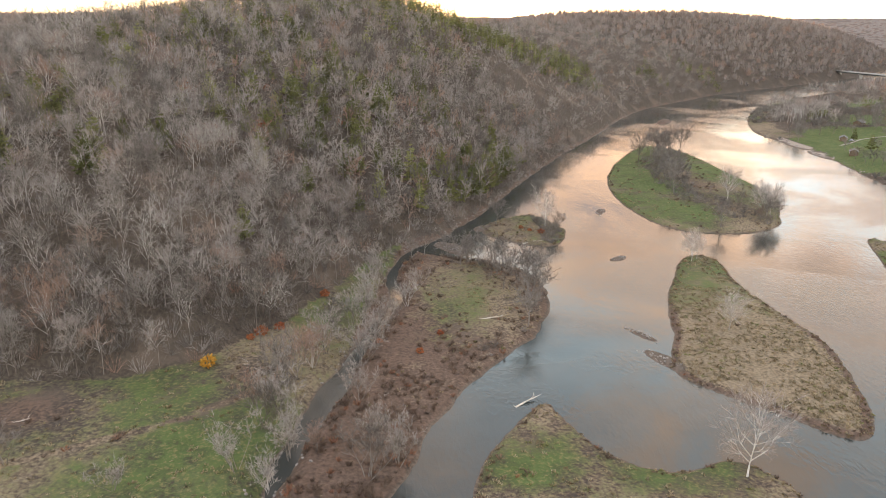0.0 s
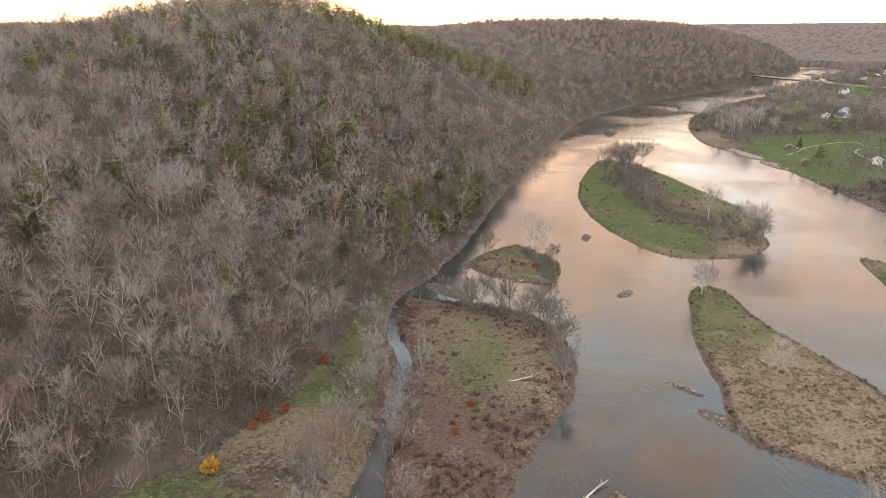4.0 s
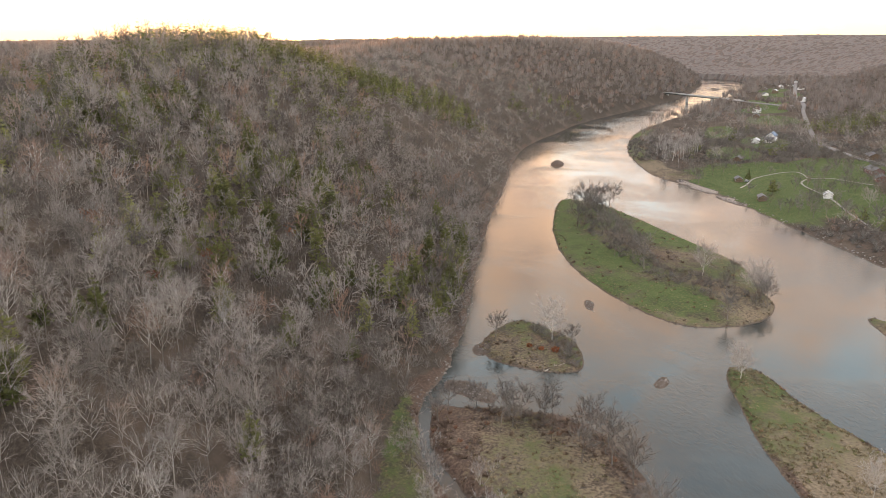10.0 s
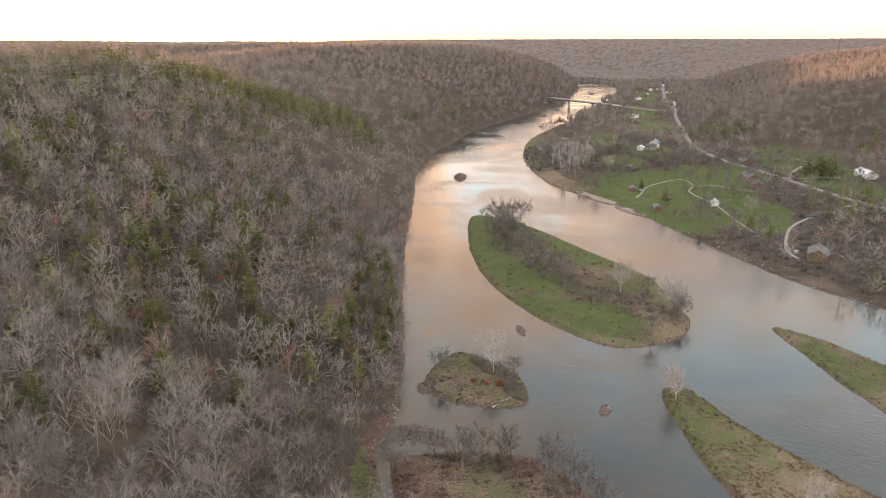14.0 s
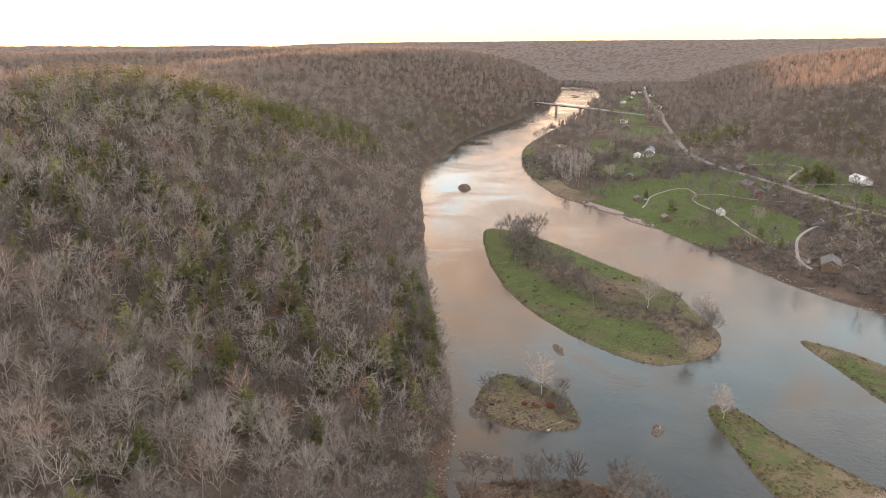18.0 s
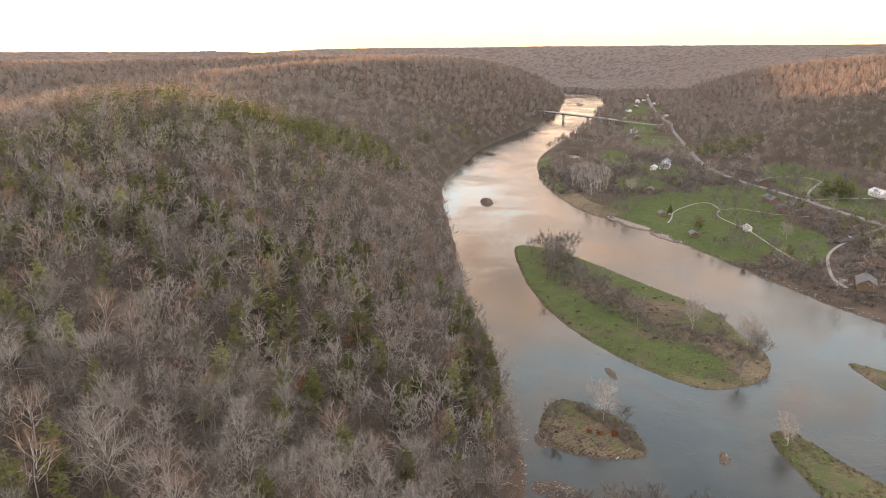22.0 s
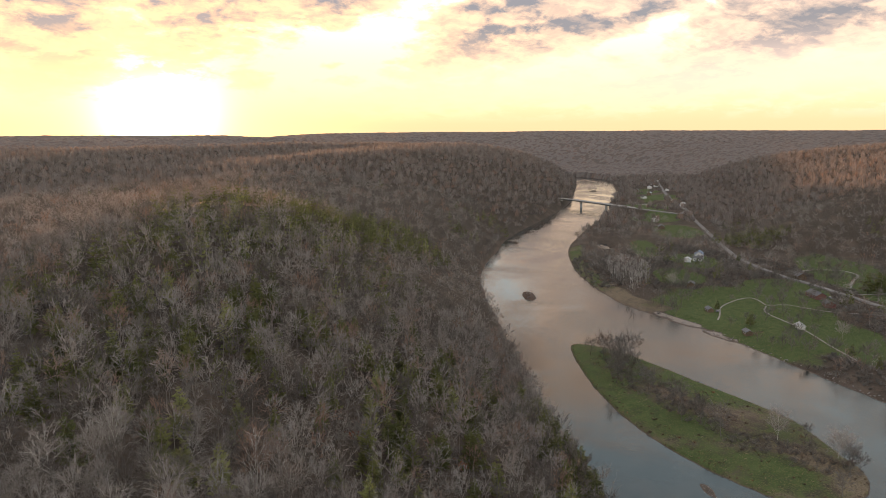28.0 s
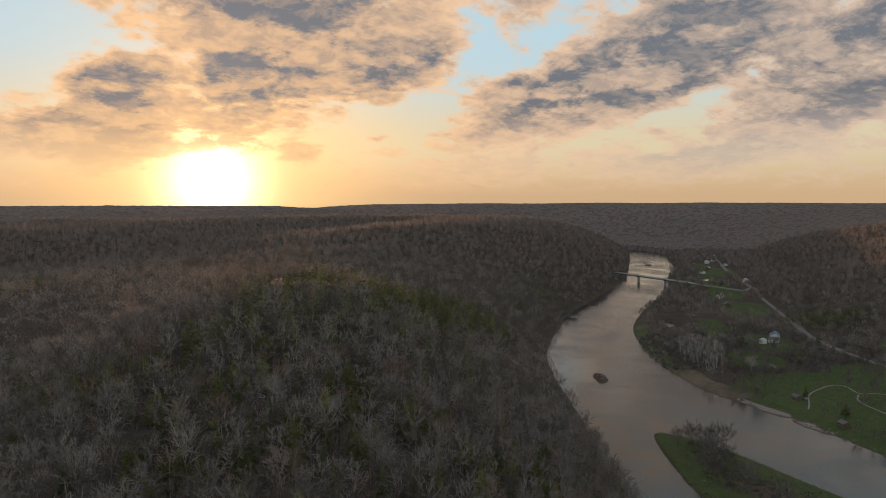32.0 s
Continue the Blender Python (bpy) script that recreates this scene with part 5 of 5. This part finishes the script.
house("red_cabin", "small red-brown cabin near the road", 361, 424, 50, 9, 7, 2.8, 1.9, M_RED, M_SHINGLE, 3)
house("river_house", "brown riverside house with grey roof and chimney", 257, 296, 35, 14, 9, 3.4, 2.6, M_WOOD, M_SHINGLE, 4)
house("picnic_shed", "dark wooden shed by the river path", 259, 416, 60, 6.5, 4.5, 2.4, 1.2, M_WOOD, M_SHINGLE, 2, False, category="shed")
house("boat_shed", "dark low shed beside a spruce", 283, 469, 60, 7, 4.5, 2.2, 1.2, M_WOOD, M_SHINGLE, 2, False, category="shed")
house("park_pavilion", "small white pavilion with a pale roof", 298, 404, 50, 6, 5, 2.5, 1.4, M_WHITE, M_METALROOF, 2, False, category="pavilion")
house("grove_cabin", "brown cabin behind the riverbank trees", 330, 530, 40, 8, 6, 2.6, 1.6, M_WOOD, M_SHINGLE, 2, False, category="cabin")
house("roadside_house", "grey-roofed house among bare trees", 432, 498, 60, 12, 8, 3.2, 2.2, M_WOOD, M_SHINGLE, 3)
for k, (x, y, turn) in enumerate([(1055, 1290, 20), (1010, 1265, 60), (958, 1252, 40), (1100, 1345, 30), (1160, 1392, 50), (905, 1160, 35), (850, 1120, 70), (790, 1075 - 110, 40), (560, 790, 50), (610, 850, 30), (1000, 1200, 20)]):
    house("village_house", "small pale village house with a gabled roof", x, y, turn, 11 + k % 3, 8, 3.4 + (k % 2) * 1.6, 2.2, (M_WHITE, M_WHITE, M_WOOD)[k % 3], (M_SHINGLE, M_METALROOF)[k % 2], 3, k % 2 == 0, group="village houses")


def car(x, y, turn):
    z = float(land(np.array([x]), np.array([y]))[0]) + 0.25
    root = tagged(new("parked_car"), "parked car beside the park buildings", "car", "parked cars")
    prof = [(-2.2, 0.35), (-2.2, 0.85), (-1.5, 0.95), (-0.9, 1.45), (0.7, 1.45), (1.3, 0.95), (2.15, 0.85), (2.2, 0.35)]
    me = bpy.data.meshes.new("body")
    n = len(prof)
    me.from_pydata([(px, s * 0.85, pz) for s in (-1, 1) for px, pz in prof], [], [tuple(range(n)), tuple(range(2 * n - 1, n - 1, -1))] + [(i, i + n, (i + 1) % n + n, (i + 1) % n) for i in range(n)])
    me.materials.append(M_PAINT)
    part("body", me, root)
    for wx in (-1.35, 1.35):
        for wy in (-0.8, 0.8):
            bm = bmesh.new()
            bmesh.ops.create_cone(bm, cap_ends=True, segments=12, radius1=0.33, radius2=0.33, depth=0.22, matrix=pose(wx, wy, 0.33, 90))
            w = bpy.data.meshes.new("wheel")
            bm.to_mesh(w)
            bm.free()
            w.materials.append(M_TYRE)
            part("wheel", w, root)
    for s in (-1, 1):
        part("side_window", box_mesh("side_window", 1.7, 0.03, 0.38, M_GLASS, (-0.1, s * 0.86, 1.18), 0), root)
    root.matrix_basis = pose(x, y, z, 0, 0, turn)


for c in ((384, 438, 70), (370, 432, 60), (366, 415, 60), (255, 307, 20), (412, 598, 40), (463, 408, 60), (286, 464, 30), (330, 352, 80)):
    car(*c)

# ---- the bridge ----
bridge = tagged(new("river_bridge"), "long low steel-girder bridge on concrete piers", "bridge")
A, B = Vector((664, 1146, 12.2)), Vector((676, 862, 11.2))
way = (B - A).normalized()
span = (B - A).length
turn = math.degrees(math.atan2(way.y, way.x))
bridge.matrix_basis = pose(A.x, A.y, 0, 0, 0, turn)
span = 180.0
part("deck", box_mesh("deck", span + 14, 9.5, 0.6, M_CONCRETE, (span / 2, 0, 12.0), 0.05), bridge)
for s in (-3.2, 0, 3.2):
    part("girder", box_mesh("girder", 172, 0.45, 1.5, M_STEEL, (84, s, 10.95), 0.04), bridge)
for s in (-4.6, 4.6):
    part("railing", box_mesh("railing", span, 0.22, 0.85, M_CONCRETE, (span / 2, s, 12.7), 0.03), bridge)
for d in (58, 122):
    pier = part("pier", box_mesh("pier", 1.3, 5.0, 12.5, M_CONCRETE, (d, 0, 3.6), 0.2), bridge)
    part("pier_cap", box_mesh("pier_cap", 1.7, 8.6, 0.9, M_CONCRETE, (d, 0, 9.75), 0.1), pier)
for d in (-2, 172):
    part("abutment", box_mesh("abutment", 4, 10.5, 12.0, M_CONCRETE, (d, 0, 5.0), 0.1), bridge)

# ---- the mast on the hill ----
mx, my = 964.0, 806.0
mz = float(land(np.array([mx]), np.array([my]))[0])
mast = tagged(new("radio_mast"), "slim lattice radio mast on the wooded ridge", "mast")
tall = max(118 - mz, 26)
for k in range(3):
    s = Shape()
    a = k * 2.094
    s.limb((math.cos(a) * 1.3, math.sin(a) * 1.3, -1), (math.cos(a) * 0.5, math.sin(a) * 0.5, tall), 0.18, 0.12, 5)
    v, t, m = s.arrays()
    part("leg", mesh_of("leg", v, t, [M_STEEL]), mast)
s = Shape()
for i in range(14):
    z0, z1 = tall * i / 14, tall * (i + 1) / 14
    for k in range(3):
        a, b = k * 2.094, (k + 1) * 2.094
        r0, r1 = 1.3 - 0.8 * i / 14, 1.3 - 0.8 * (i + 1) / 14
        s.limb((math.cos(a) * r0, math.sin(a) * r0, z0), (math.cos(b) * r1, math.sin(b) * r1, z1), 0.09, 0.06, 3)
v, t, m = s.arrays()
part("bracing", mesh_of("bracing", v, t, [M_STEEL]), mast)
mast.matrix_basis = pose(mx, my, mz)
